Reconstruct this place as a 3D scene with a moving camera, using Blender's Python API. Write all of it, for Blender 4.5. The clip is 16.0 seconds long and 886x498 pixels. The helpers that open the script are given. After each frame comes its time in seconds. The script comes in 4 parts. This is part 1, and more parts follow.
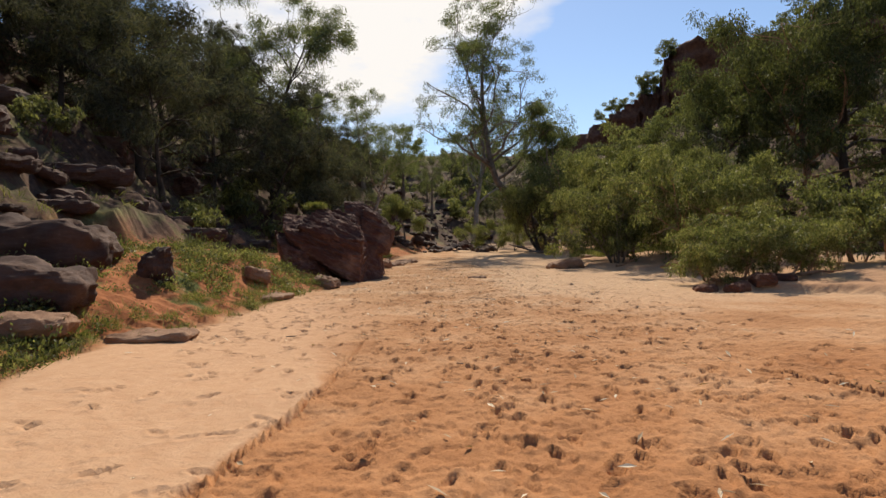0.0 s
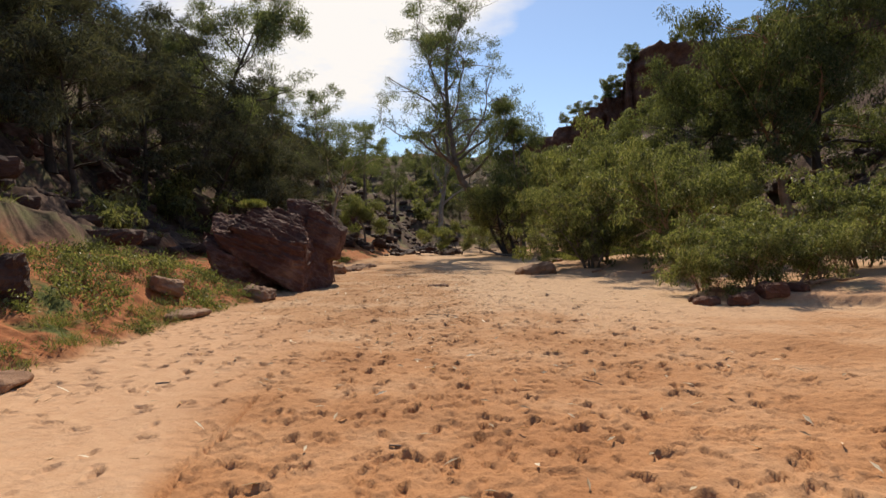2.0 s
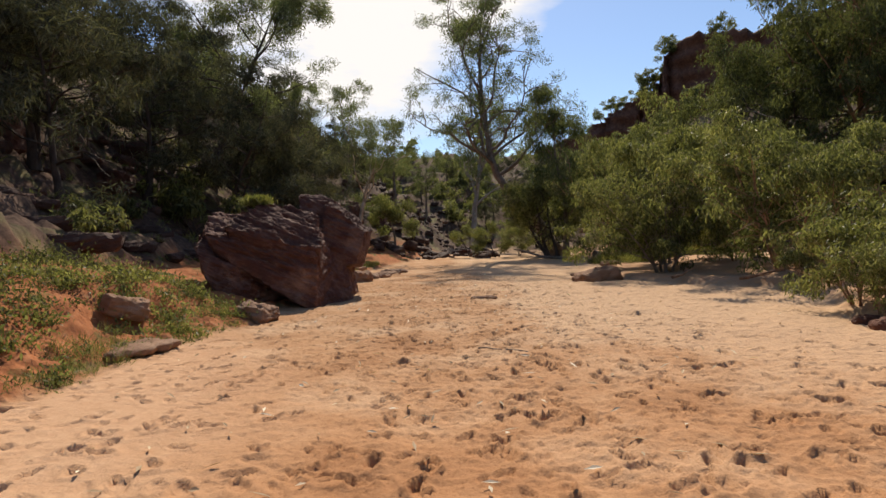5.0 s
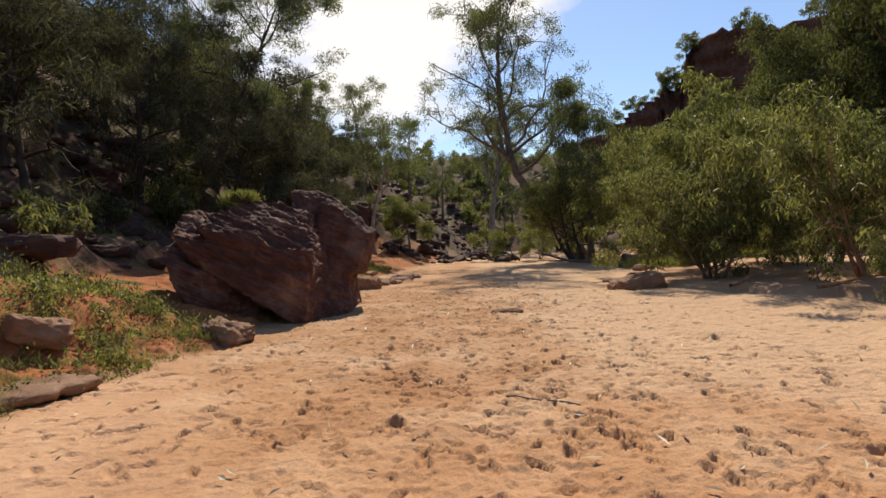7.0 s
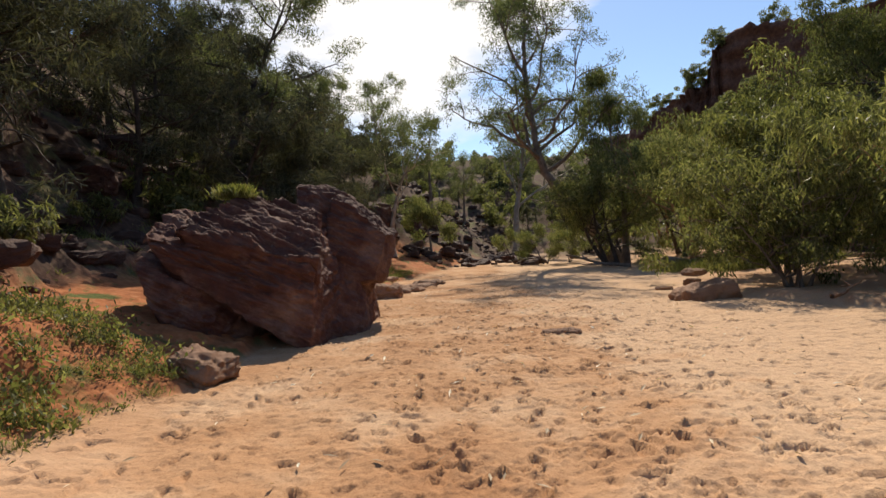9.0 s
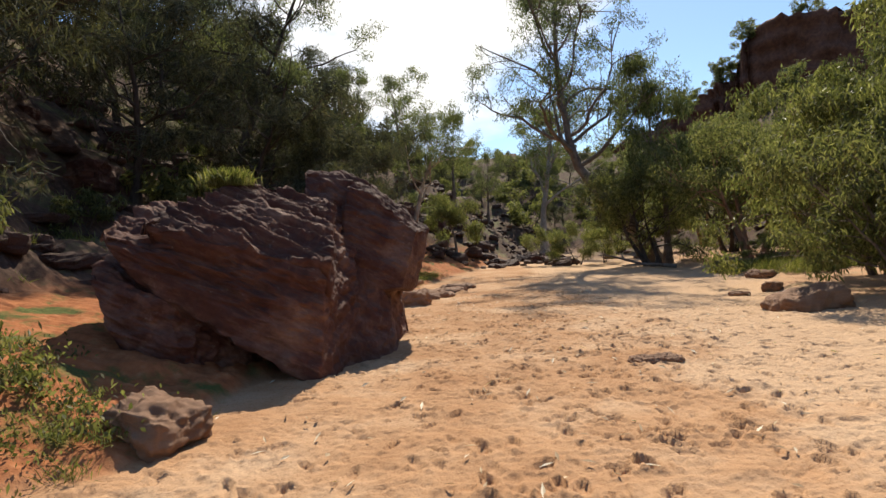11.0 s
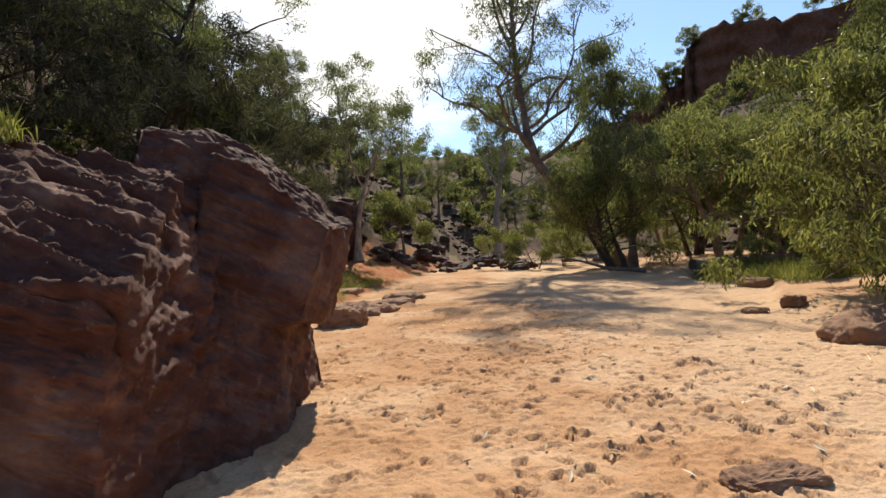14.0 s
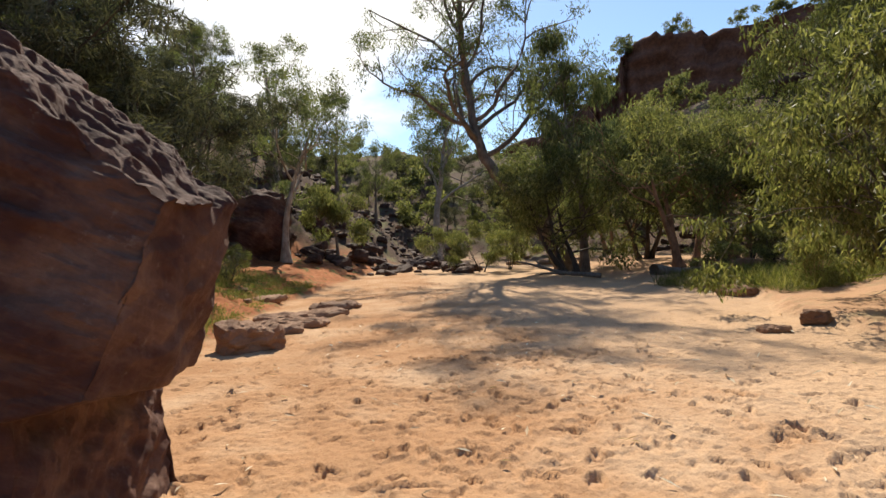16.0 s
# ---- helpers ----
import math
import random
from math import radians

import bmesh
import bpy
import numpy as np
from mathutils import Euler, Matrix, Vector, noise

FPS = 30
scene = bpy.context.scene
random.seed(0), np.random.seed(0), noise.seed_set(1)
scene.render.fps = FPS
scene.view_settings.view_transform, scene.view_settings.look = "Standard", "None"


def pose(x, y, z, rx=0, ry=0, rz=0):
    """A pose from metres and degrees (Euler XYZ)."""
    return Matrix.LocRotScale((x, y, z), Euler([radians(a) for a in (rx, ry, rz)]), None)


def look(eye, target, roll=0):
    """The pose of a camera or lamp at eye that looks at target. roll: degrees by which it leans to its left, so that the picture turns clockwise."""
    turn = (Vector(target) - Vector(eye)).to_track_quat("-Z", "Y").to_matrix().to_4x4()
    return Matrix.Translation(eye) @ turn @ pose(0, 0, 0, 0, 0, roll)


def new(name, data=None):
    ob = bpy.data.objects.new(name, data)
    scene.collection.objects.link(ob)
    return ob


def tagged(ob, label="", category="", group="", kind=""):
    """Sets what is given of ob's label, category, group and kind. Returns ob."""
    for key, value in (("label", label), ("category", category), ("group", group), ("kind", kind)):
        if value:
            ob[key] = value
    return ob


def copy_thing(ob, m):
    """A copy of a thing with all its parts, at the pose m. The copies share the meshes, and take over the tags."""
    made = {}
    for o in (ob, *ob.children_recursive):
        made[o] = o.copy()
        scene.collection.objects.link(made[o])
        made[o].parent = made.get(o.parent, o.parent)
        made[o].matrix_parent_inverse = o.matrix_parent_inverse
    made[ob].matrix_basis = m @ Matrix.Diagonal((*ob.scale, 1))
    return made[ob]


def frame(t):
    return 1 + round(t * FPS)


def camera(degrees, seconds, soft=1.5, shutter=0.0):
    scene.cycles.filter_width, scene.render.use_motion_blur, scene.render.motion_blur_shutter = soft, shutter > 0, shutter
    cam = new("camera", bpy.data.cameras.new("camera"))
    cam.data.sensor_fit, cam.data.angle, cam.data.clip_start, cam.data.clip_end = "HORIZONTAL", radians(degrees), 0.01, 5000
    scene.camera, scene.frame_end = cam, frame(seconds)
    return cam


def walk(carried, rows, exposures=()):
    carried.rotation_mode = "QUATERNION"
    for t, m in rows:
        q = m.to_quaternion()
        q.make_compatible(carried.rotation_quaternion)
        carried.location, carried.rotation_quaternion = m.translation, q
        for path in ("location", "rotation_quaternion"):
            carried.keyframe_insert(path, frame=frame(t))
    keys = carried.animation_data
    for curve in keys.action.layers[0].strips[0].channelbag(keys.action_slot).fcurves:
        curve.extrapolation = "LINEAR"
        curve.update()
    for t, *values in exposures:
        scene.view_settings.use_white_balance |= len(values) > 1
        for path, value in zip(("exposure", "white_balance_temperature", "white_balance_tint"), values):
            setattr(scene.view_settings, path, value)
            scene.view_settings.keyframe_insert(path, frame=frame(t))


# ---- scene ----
cam = camera(75.2, 16.0)
PATH = [
    (0, (-0.157, -0.142, 1.548), (-0.139, 1.858, 1.513), -1.4),
    (0.5, (-0.066, 0.504, 1.53), (-0.027, 2.503, 1.496), -1.4),
    (1, (0.067, 1.174, 1.553), (0.129, 3.172, 1.52), -1.5),
    (1.5, (0.146, 1.874, 1.536), (0.244, 3.871, 1.508), -1.5),
    (2, (0.186, 2.561, 1.561), (0.323, 4.557, 1.531), -1.4),
    (2.5, (0.198, 3.186, 1.585), (0.343, 5.181, 1.556), -1.6),
    (3, (0.081, 3.812, 1.579), (0.228, 5.806, 1.552), -1.4),
    (3.5, (0.026, 4.439, 1.569), (0.155, 6.434, 1.545), -1.5),
    (4, (0.041, 5.109, 1.562), (0.114, 7.107, 1.541), -1.7),
    (4.2, (0.036, 5.367, 1.555), (0.09, 7.366, 1.535), -1.8),
    (6.3, (0.066, 7.964, 1.53), (0.079, 9.964, 1.518), -2.4),
    (6.5, (0.086, 8.223, 1.526), (0.084, 10.223, 1.518), -2.3),
    (7, (0.131, 8.907, 1.53), (0.101, 10.907, 1.525), -2.4),
    (7.5, (0.125, 9.571, 1.523), (0.09, 11.571, 1.521), -2.5),
    (8, (0.082, 10.217, 1.531), (0.025, 12.217, 1.531), -2.6),
    (8.5, (-0.044, 10.83, 1.549), (-0.134, 12.828, 1.554), -2.7),
    (9, (-0.226, 11.434, 1.589), (-0.323, 13.432, 1.595), -2.7),
    (9.5, (-0.39, 12.117, 1.594), (-0.501, 14.114, 1.601), -2.8),
    (10, (-0.598, 12.805, 1.565), (-0.742, 14.8, 1.577), -2.9),
    (10.2, (-0.647, 13.064, 1.561), (-0.808, 15.057, 1.575), -2.8),
    (12.3, (-0.832, 15.409, 1.678), (-0.996, 17.403, 1.686), -3.3),
    (12.5, (-0.82, 15.671, 1.674), (-0.975, 17.665, 1.683), -3.2),
    (13, (-0.863, 16.371, 1.673), (-0.97, 18.368, 1.68), -3.0),
    (13.5, (-0.841, 17.157, 1.677), (-0.896, 19.156, 1.685), -3.0),
    (14, (-0.86, 17.896, 1.693), (-0.854, 19.896, 1.699), -2.9),
    (14.5, (-0.912, 18.585, 1.715), (-0.813, 20.582, 1.717), -2.7),
    (15, (-0.902, 19.394, 1.706), (-0.734, 21.387, 1.707), -2.5),
    (15.5, (-0.922, 20.272, 1.687), (-0.717, 22.261, 1.687), -2.4),
    (16, (-0.984, 21.072, 1.679), (-0.756, 23.059, 1.681), -2.3),
]
walk(cam, [(t, look(*p)) for t, *p in PATH], [(0, 0.38, 6850, 11), (4, 0.4, 6850, 12), (7, 0.48, 6800, 12), (9, 0.52, 6750, 11), (12.5, 0.8, 6600, 8), (16, 0.78, 6700, 9)])

# ---- daylight ----
SUN_EL, SUN_AZ = radians(46), radians(5)   # azimuth from +y, towards -x
sun_way = Vector((math.sin(SUN_AZ) * math.cos(SUN_EL), math.cos(SUN_AZ) * math.cos(SUN_EL), math.sin(SUN_EL)))
sun_data = bpy.data.lights.new("sun", "SUN")
sun_data.energy, sun_data.angle, sun_data.color = 4.0, radians(0.53), (1.0, 0.91, 0.77)
sun_ob = new("sun", sun_data)
sun_ob.matrix_world = look((0, 60, 80), Vector((0, 60, 80)) - sun_way)

world = bpy.data.worlds.new("sky")
world.use_nodes = True
scene.world = world
wn = world.node_tree
wn.nodes.clear()
w_out = wn.nodes.new("ShaderNodeOutputWorld")
w_bg = wn.nodes.new("ShaderNodeBackground")
w_sky = wn.nodes.new("ShaderNodeTexSky")
w_sky.sky_type, w_sky.sun_disc = "NISHITA", False
w_sky.sun_elevation, w_sky.sun_rotation = SUN_EL, SUN_AZ
w_sky.dust_density, w_sky.air_density, w_sky.ozone_density = 0.25, 1.0, 4.5
w_co = wn.nodes.new("ShaderNodeTexCoord")
w_sep = wn.nodes.new("ShaderNodeSeparateXYZ")
w_map = wn.nodes.new("ShaderNodeMapping")
w_map.inputs["Scale"].default_value = (1.0, 1.0, 2.6)
w_map.inputs["Location"].default_value = (0.35, 0.0, 0.1)
w_noise = wn.nodes.new("ShaderNodeTexNoise")
w_noise.inputs["Scale"].default_value, w_noise.inputs["Detail"].default_value = 2.3, 9.0
w_noise.inputs["Roughness"].default_value = 0.58
w_dot = wn.nodes.new("ShaderNodeVectorMath")
w_dot.operation = "DOT_PRODUCT"
w_dot.inputs[1].default_value = (-0.13, 0.86, 0.49)
w_near = wn.nodes.new("ShaderNodeMapRange")
w_near.inputs["From Min"].default_value, w_near.inputs["From Max"].default_value = 0.915, 0.98
w_near.inputs["To Min"].default_value, w_near.inputs["To Max"].default_value = -0.16, 0.17
w_add = wn.nodes.new("ShaderNodeMath")
w_ramp = wn.nodes.new("ShaderNodeValToRGB")
w_ramp.color_ramp.elements[0].position, w_ramp.color_ramp.elements[1].position = 0.46, 0.68
w_mix = wn.nodes.new("ShaderNodeMix")
w_mix.data_type = "RGBA"
w_mix.inputs["B"].default_value = (7.4, 7.35, 7.3, 1)
for a, b in ((w_co.outputs["Generated"], w_map.inputs["Vector"]), (w_map.outputs[0], w_noise.inputs["Vector"]),
             (w_co.outputs["Generated"], w_dot.inputs[0]), (w_dot.outputs["Value"], w_near.inputs["Value"]),
             (w_noise.outputs["Fac"], w_add.inputs[0]), (w_near.outputs["Result"], w_add.inputs[1]),
             (w_add.outputs[0], w_ramp.inputs["Fac"]), (w_ramp.outputs["Color"], w_mix.inputs["Factor"]),
             (w_sky.outputs["Color"], w_mix.inputs["A"]), (w_mix.outputs["Result"], w_bg.inputs["Color"]),
             (w_bg.outputs[0], w_out.inputs[0])):
    wn.links.new(a, b)
w_bg.inputs["Strength"].default_value = 0.1

# ---- noise in numpy ----
rng = np.random.default_rng(7)


def hash3(ix, iy, iz, seed):
    n = (ix.astype(np.int64) * 374761393 + iy.astype(np.int64) * 668265263 + iz.astype(np.int64) * 2147483647 + seed * 974634777) & 0xFFFFFFFF
    n = ((n ^ (n >> 13)) * 1274126177) & 0xFFFFFFFF
    n = ((n ^ (n >> 16)) * 2246822519) & 0xFFFFFFFF
    return ((n ^ (n >> 15)) & 0xFFFFFF) / 8388607.5 - 1.0


def vnoise(x, y, z=None, seed=0):
    """Smooth value noise in -1..1."""
    x, y = np.asarray(x, float), np.asarray(y, float)
    z = np.zeros_like(x) if z is None else np.asarray(z, float)
    fx, fy, fz = np.floor(x), np.floor(y), np.floor(z)
    ux, uy, uz = x - fx, y - fy, z - fz
    ux, uy, uz = (u * u * (3 - 2 * u) for u in (ux, uy, uz))
    total = 0
    for dx in (0, 1):
        for dy in (0, 1):
            for dz in (0, 1):
                w = (ux if dx else 1 - ux) * (uy if dy else 1 - uy) * (uz if dz else 1 - uz)
                total = total + w * hash3(fx + dx, fy + dy, fz + dz, seed)
    return total


def fbm(x, y, z=None, octaves=4, seed=0, gain=0.5):
    total, amp, f = 0, 1.0, 1.0
    for o in range(octaves):
        total = total + amp * vnoise(x * f, y * f, None if z is None else z * f, seed + o * 17)
        amp, f = amp * gain, f * 2.03
    return total


def ridged(x, y, seed):
    return 1 - 2 * np.abs(fbm(x, y, octaves=3, seed=seed))


def smooth(a, b, v):
    u = np.clip((v - a) / (np.asarray(b) - a), 0, 1)
    return u * u * (3 - 2 * u)


# ---- materials ----
def material(name, rough=0.9, spec=0.2):
    m = bpy.data.materials.new(name)
    m.use_nodes = True
    b = m.node_tree.nodes["Principled BSDF"]
    b.inputs["Roughness"].default_value = rough
    b.inputs["Specular IOR Level"].default_value = spec
    return m, m.node_tree, b


def tex_noise(nt, scale, detail=6.0, rough=0.6, vector=None, stretch=None):
    n = nt.nodes.new("ShaderNodeTexNoise")
    n.inputs["Scale"].default_value, n.inputs["Detail"].default_value, n.inputs["Roughness"].default_value = scale, detail, rough
    if vector is None:
        vector = nt.nodes.new("ShaderNodeTexCoord").outputs["Object"]
    if stretch:
        mp = nt.nodes.new("ShaderNodeMapping")
        mp.inputs["Scale"].default_value = stretch
        nt.links.new(vector, mp.inputs["Vector"])
        vector = mp.outputs[0]
    nt.links.new(vector, n.inputs["Vector"])
    return n.outputs["Fac"]


def world_place(nt):
    return nt.nodes.new("ShaderNodeNewGeometry").outputs["Position"]


def ramp(nt, fac, stops):
    r = nt.nodes.new("ShaderNodeValToRGB")
    e = r.color_ramp.elements
    while len(e) < len(stops):
        e.new(0.5)
    for el, (p, c) in zip(e, stops):
        el.position, el.color = p, (*c, 1)
    nt.links.new(fac, r.inputs["Fac"])
    return r.outputs["Color"]


def mix(nt, fac, a, b, blend="MIX"):
    m = nt.nodes.new("ShaderNodeMix")
    m.data_type, m.blend_type = "RGBA", blend
    for sock, v in (("Factor", fac), ("A", a), ("B", b)):
        if isinstance(v, (int, float)):
            m.inputs[sock].default_value = v
        elif isinstance(v, tuple):
            m.inputs[sock].default_value = (*v, 1)
        else:
            nt.links.new(v, m.inputs[sock])
    return m.outputs["Result"]


def bump(nt, b, height, strength, distance, prior=None):
    n = nt.nodes.new("ShaderNodeBump")
    n.inputs["Strength"].default_value, n.inputs["Distance"].default_value = strength, distance
    nt.links.new(height, n.inputs["Height"])
    if prior is not None:
        nt.links.new(prior, n.inputs["Normal"])
    nt.links.new(n.outputs[0], b.inputs["Normal"])
    return n.outputs[0]


def ground_material():
    m, nt, b = material("ground", 0.95, 0.1)
    p = world_place(nt)
    att = nt.nodes.new("ShaderNodeAttribute")
    att.attribute_name = "zone"
    sep = nt.nodes.new("ShaderNodeSeparateColor")
    nt.links.new(att.outputs["Color"], sep.inputs[0])
    big = tex_noise(nt, 0.55, 5, 0.6, p)
    fine = tex_noise(nt, 60, 4, 0.7, p)
    grain = tex_noise(nt, 420, 2, 0.6, p)
    mid = tex_noise(nt, 5, 6, 0.65, p)
    xyz = nt.nodes.new("ShaderNodeSeparateXYZ")
    nt.links.new(p, xyz.inputs[0])
    # the bar on the right is washed paler than the trodden strip
    bar = [nt.nodes.new("ShaderNodeMapRange") for _ in range(2)]
    for node, axis, lo, hi, out in ((bar[0], "X", 0.6, 3.6, 0.3), (bar[1], "Y", 9.0, 16.0, 1.0)):
        node.interpolation_type = "SMOOTHSTEP"
        node.inputs["From Min"].default_value, node.inputs["From Max"].default_value, node.inputs["To Max"].default_value = lo, hi, out
        nt.links.new(xyz.outputs[axis], node.inputs["Value"])
    pale = nt.nodes.new("ShaderNodeMath")
    pale.operation = "MULTIPLY_ADD"
    nt.links.new(bar[0].outputs[0], pale.inputs[0])
    nt.links.new(bar[1].outputs[0], pale.inputs[1])
    nt.links.new(big, pale.inputs[2])
    sand = ramp(nt, pale.outputs[0], [(0.3, SAND_BROWN), (0.5, SAND_MID), (0.68, SAND_PALE)])
    sand = mix(nt, mix(nt, 0.75, mid, fine), sand, mix(nt, 1.0, sand, (0.72, 0.66, 0.6), "MULTIPLY"))
    silt = ramp(nt, mid, [(0.3, (0.49, 0.285, 0.16)), (0.7, (0.56, 0.35, 0.21))])
    red = nt.nodes.new("ShaderNodeMapRange")
    for k, v in (("From Min", 2.0), ("From Max", 17.0), ("To Min", 1.0), ("To Max", 0.15)):
        red.inputs[k].default_value = v
    nt.links.new(xyz.outputs["Y"], red.inputs["Value"])
    sand = mix(nt, red.outputs["Result"], sand, mix(nt, 1.0, sand, (0.94, 0.73, 0.58), "MULTIPLY"))
    # dark spots in the colour stand in for shade in small hollows of the sand
    pits = ramp(nt, tex_noise(nt, 13, 5, 0.7, p), [(0.3, (0.7, 0.64, 0.6)), (0.44, (1, 1, 1))])
    sand = mix(nt, 0.6, sand, pits, "MULTIPLY")
    crumbs = ramp(nt, tex_noise(nt, 34, 4, 0.75, p), [(0.34, (0.62, 0.56, 0.52)), (0.46, (1, 1, 1)), (0.7, (1.08, 1.08, 1.08))])
    sand = mix(nt, 0.7, sand, crumbs, "MULTIPLY")
    sand = mix(nt, sep.outputs["Blue"], sand, silt)
    soil = ramp(nt, mid, [(0.3, (0.22, 0.08, 0.035)), (0.55, (0.38, 0.145, 0.06)), (0.75, (0.44, 0.22, 0.11))])
    green = ramp(nt, fine, [(0.3, (0.05, 0.065, 0.02)), (0.7, (0.15, 0.16, 0.05))])
    gmask = ramp(nt, tex_noise(nt, 1.1, 5, 0.65, p), [(0.53, (0, 0, 0)), (0.64, (1, 1, 1))])
    soil = mix(nt, gmask, soil, green)
    stone = ramp(nt, mid, [(0.3, (0.05, 0.032, 0.025)), (0.55, (0.11, 0.068, 0.048)), (0.75, (0.18, 0.115, 0.08))])
    tuft = ramp(nt, tex_noise(nt, 0.45, 6, 0.7, p), [(0.5, (0, 0, 0)), (0.66, (1, 1, 1))])
    stone = mix(nt, tuft, stone, ramp(nt, fine, [(0.3, (0.07, 0.075, 0.03)), (0.7, (0.2, 0.19, 0.08))]))
    c = mix(nt, sep.outputs["Red"], sand, soil)
    c = mix(nt, sep.outputs["Green"], c, stone)
    nt.links.new(c, b.inputs["Base Color"])
    n1 = bump(nt, b, mid, 0.5, 0.03)
    n1 = bump(nt, b, tex_noise(nt, 14, 4, 0.65, p), 0.6, 0.03, n1)
    n2 = bump(nt, b, fine, 0.55, 0.008, n1)
    bump(nt, b, grain, 0.4, 0.0015, n2)
    return m


def rock_material(name, dark, mid_c, light, lichen=0.25, tilt=(0, 0, 0), bed_bump=0.06):
    m, nt, b = material(name, 0.85, 0.3)
    p = nt.nodes.new("ShaderNodeTexCoord").outputs["Object"]
    large = tex_noise(nt, 0.9, 6, 0.65, p)
    turned = nt.nodes.new("ShaderNodeMapping")
    turned.inputs["Rotation"].default_value = [radians(k) for k in tilt]
    nt.links.new(p, turned.inputs["Vector"])
    layer = tex_noise(nt, 2.4, 7, 0.7, turned.outputs[0], (0.7, 0.7, 3.6))
    fine = tex_noise(nt, 26, 6, 0.75, p)
    c = ramp(nt, large, [(0.3, dark), (0.5, mid_c), (0.72, light)])
    c = mix(nt, 0.32, c, ramp(nt, layer, [(0.32, dark), (0.5, mid_c), (0.7, light)]))
    spots = ramp(nt, tex_noise(nt, 7, 6, 0.8, p), [(0.6, (0, 0, 0)), (0.72, (lichen, lichen, lichen))])
    c = mix(nt, spots, c, (0.36, 0.33, 0.27))
    c = mix(nt, 0.45, c, mix(nt, fine, (0.3, 0.3, 0.3), (1.5, 1.45, 1.4)), "MULTIPLY")
    info = nt.nodes.new("ShaderNodeObjectInfo")
    c = mix(nt, 0.35, c, ramp(nt, info.outputs["Random"], [(0, (0.55, 0.5, 0.5)), (1, (1.5, 1.4, 1.3))]), "MULTIPLY")
    nt.links.new(c, b.inputs["Base Color"])
    n1 = bump(nt, b, layer, 0.7, bed_bump)
    n2 = bump(nt, b, fine, 0.8, 0.02, n1)
    bump(nt, b, tex_noise(nt, 90, 4, 0.7, p), 0.6, 0.004, n2)
    return m


def bark_material(name, a, c2):
    m, nt, b = material(name, 0.85, 0.2)
    p = world_place(nt)
    streak = tex_noise(nt, 5, 6, 0.65, p, (2.0, 2.0, 0.5))
    patch = tex_noise(nt, 1.6, 4, 0.6, p)
    c = ramp(nt, mix(nt, 0.5, streak, patch), [(0.36, a), (0.62, c2)])
    nt.links.new(c, b.inputs["Base Color"])
    bump(nt, b, streak, 0.6, 0.03)
    return m


def leaf_material(name, dark, mid_c, light, translucent=0.4, rough=0.6):
    m, nt, b = material(name, rough, 0.25)
    geo = nt.nodes.new("ShaderNodeNewGeometry")
    c = ramp(nt, geo.outputs["Random Per Island"], [(0.0, dark), (0.5, mid_c), (0.95, light)])
    broad = tex_noise(nt, 0.35, 3, 0.5, geo.outputs["Position"])
    c = mix(nt, 0.5, c, ramp(nt, broad, [(0.3, (0.6, 0.65, 0.6)), (0.7, (1.35, 1.3, 1.1))]), "MULTIPLY")
    nt.links.new(c, b.inputs["Base Color"])
    t = nt.nodes.new("ShaderNodeBsdfTranslucent")
    nt.links.new(mix(nt, 1.0, c, (1.34, 1.36, 0.76), "MULTIPLY"), t.inputs["Color"])
    mx = nt.nodes.new("ShaderNodeMixShader")
    mx.inputs[0].default_value = translucent
    nt.links.new(b.outputs[0], mx.inputs[1])
    nt.links.new(t.outputs[0], mx.inputs[2])
    nt.links.new(mx.outputs[0], nt.nodes["Material Output"].inputs["Surface"])
    return m


SAND_BROWN, SAND_MID, SAND_PALE = (0.42, 0.235, 0.122), (0.52, 0.322, 0.182), (0.62, 0.44, 0.285)
GROUND = ground_material()
BOULDER = rock_material("boulder_rock", (0.04, 0.017, 0.013), (0.1, 0.043, 0.031), (0.32, 0.205, 0.145), 0.45, (16, -26, 0), 0.02)
DARK_ROCK = rock_material("dark_rock", (0.032, 0.018, 0.014), (0.075, 0.042, 0.031), (0.16, 0.098, 0.07), 0.3)
TAN_ROCK = rock_material("tan_rock", (0.17, 0.088, 0.05), (0.28, 0.16, 0.095), (0.4, 0.26, 0.165), 0.15)
CLIFF_ROCK = rock_material("cliff_rock", (0.06, 0.026, 0.018), (0.14, 0.06, 0.037), (0.23, 0.115, 0.07), 0.2)
BARK_PALE = bark_material("pale_bark", (0.2, 0.15, 0.11), (0.5, 0.43, 0.35))
BARK_GREY = bark_material("grey_bark", (0.09, 0.07, 0.055), (0.25, 0.2, 0.16))
BARK_DARK = bark_material("dark_bark", (0.03, 0.024, 0.02), (0.1, 0.078, 0.06))
BARK_ORANGE = bark_material("orange_bark", (0.16, 0.09, 0.055), (0.42, 0.24, 0.14))
LEAF_GUM = leaf_material("gum_leaf", (0.06, 0.075, 0.038), (0.115, 0.135, 0.068), (0.21, 0.225, 0.13), 0.5)
LEAF_DARK = leaf_material("dark_leaf", (0.036, 0.038, 0.029), (0.07, 0.073, 0.052), (0.13, 0.13, 0.09), 0.3, 0.9)
LEAF_OLIVE = leaf_material("olive_leaf", (0.062, 0.07, 0.034), (0.125, 0.135, 0.064), (0.23, 0.23, 0.118), 0.55)
LEAF_DEEP = leaf_material("deep_leaf", (0.042, 0.05, 0.022), (0.085, 0.096, 0.042), (0.16, 0.168, 0.078), 0.45)
LEAF_BRIGHT = leaf_material("bright_leaf", (0.07, 0.08, 0.032), (0.135, 0.145, 0.06), (0.265, 0.265, 0.13), 0.5, 0.45)
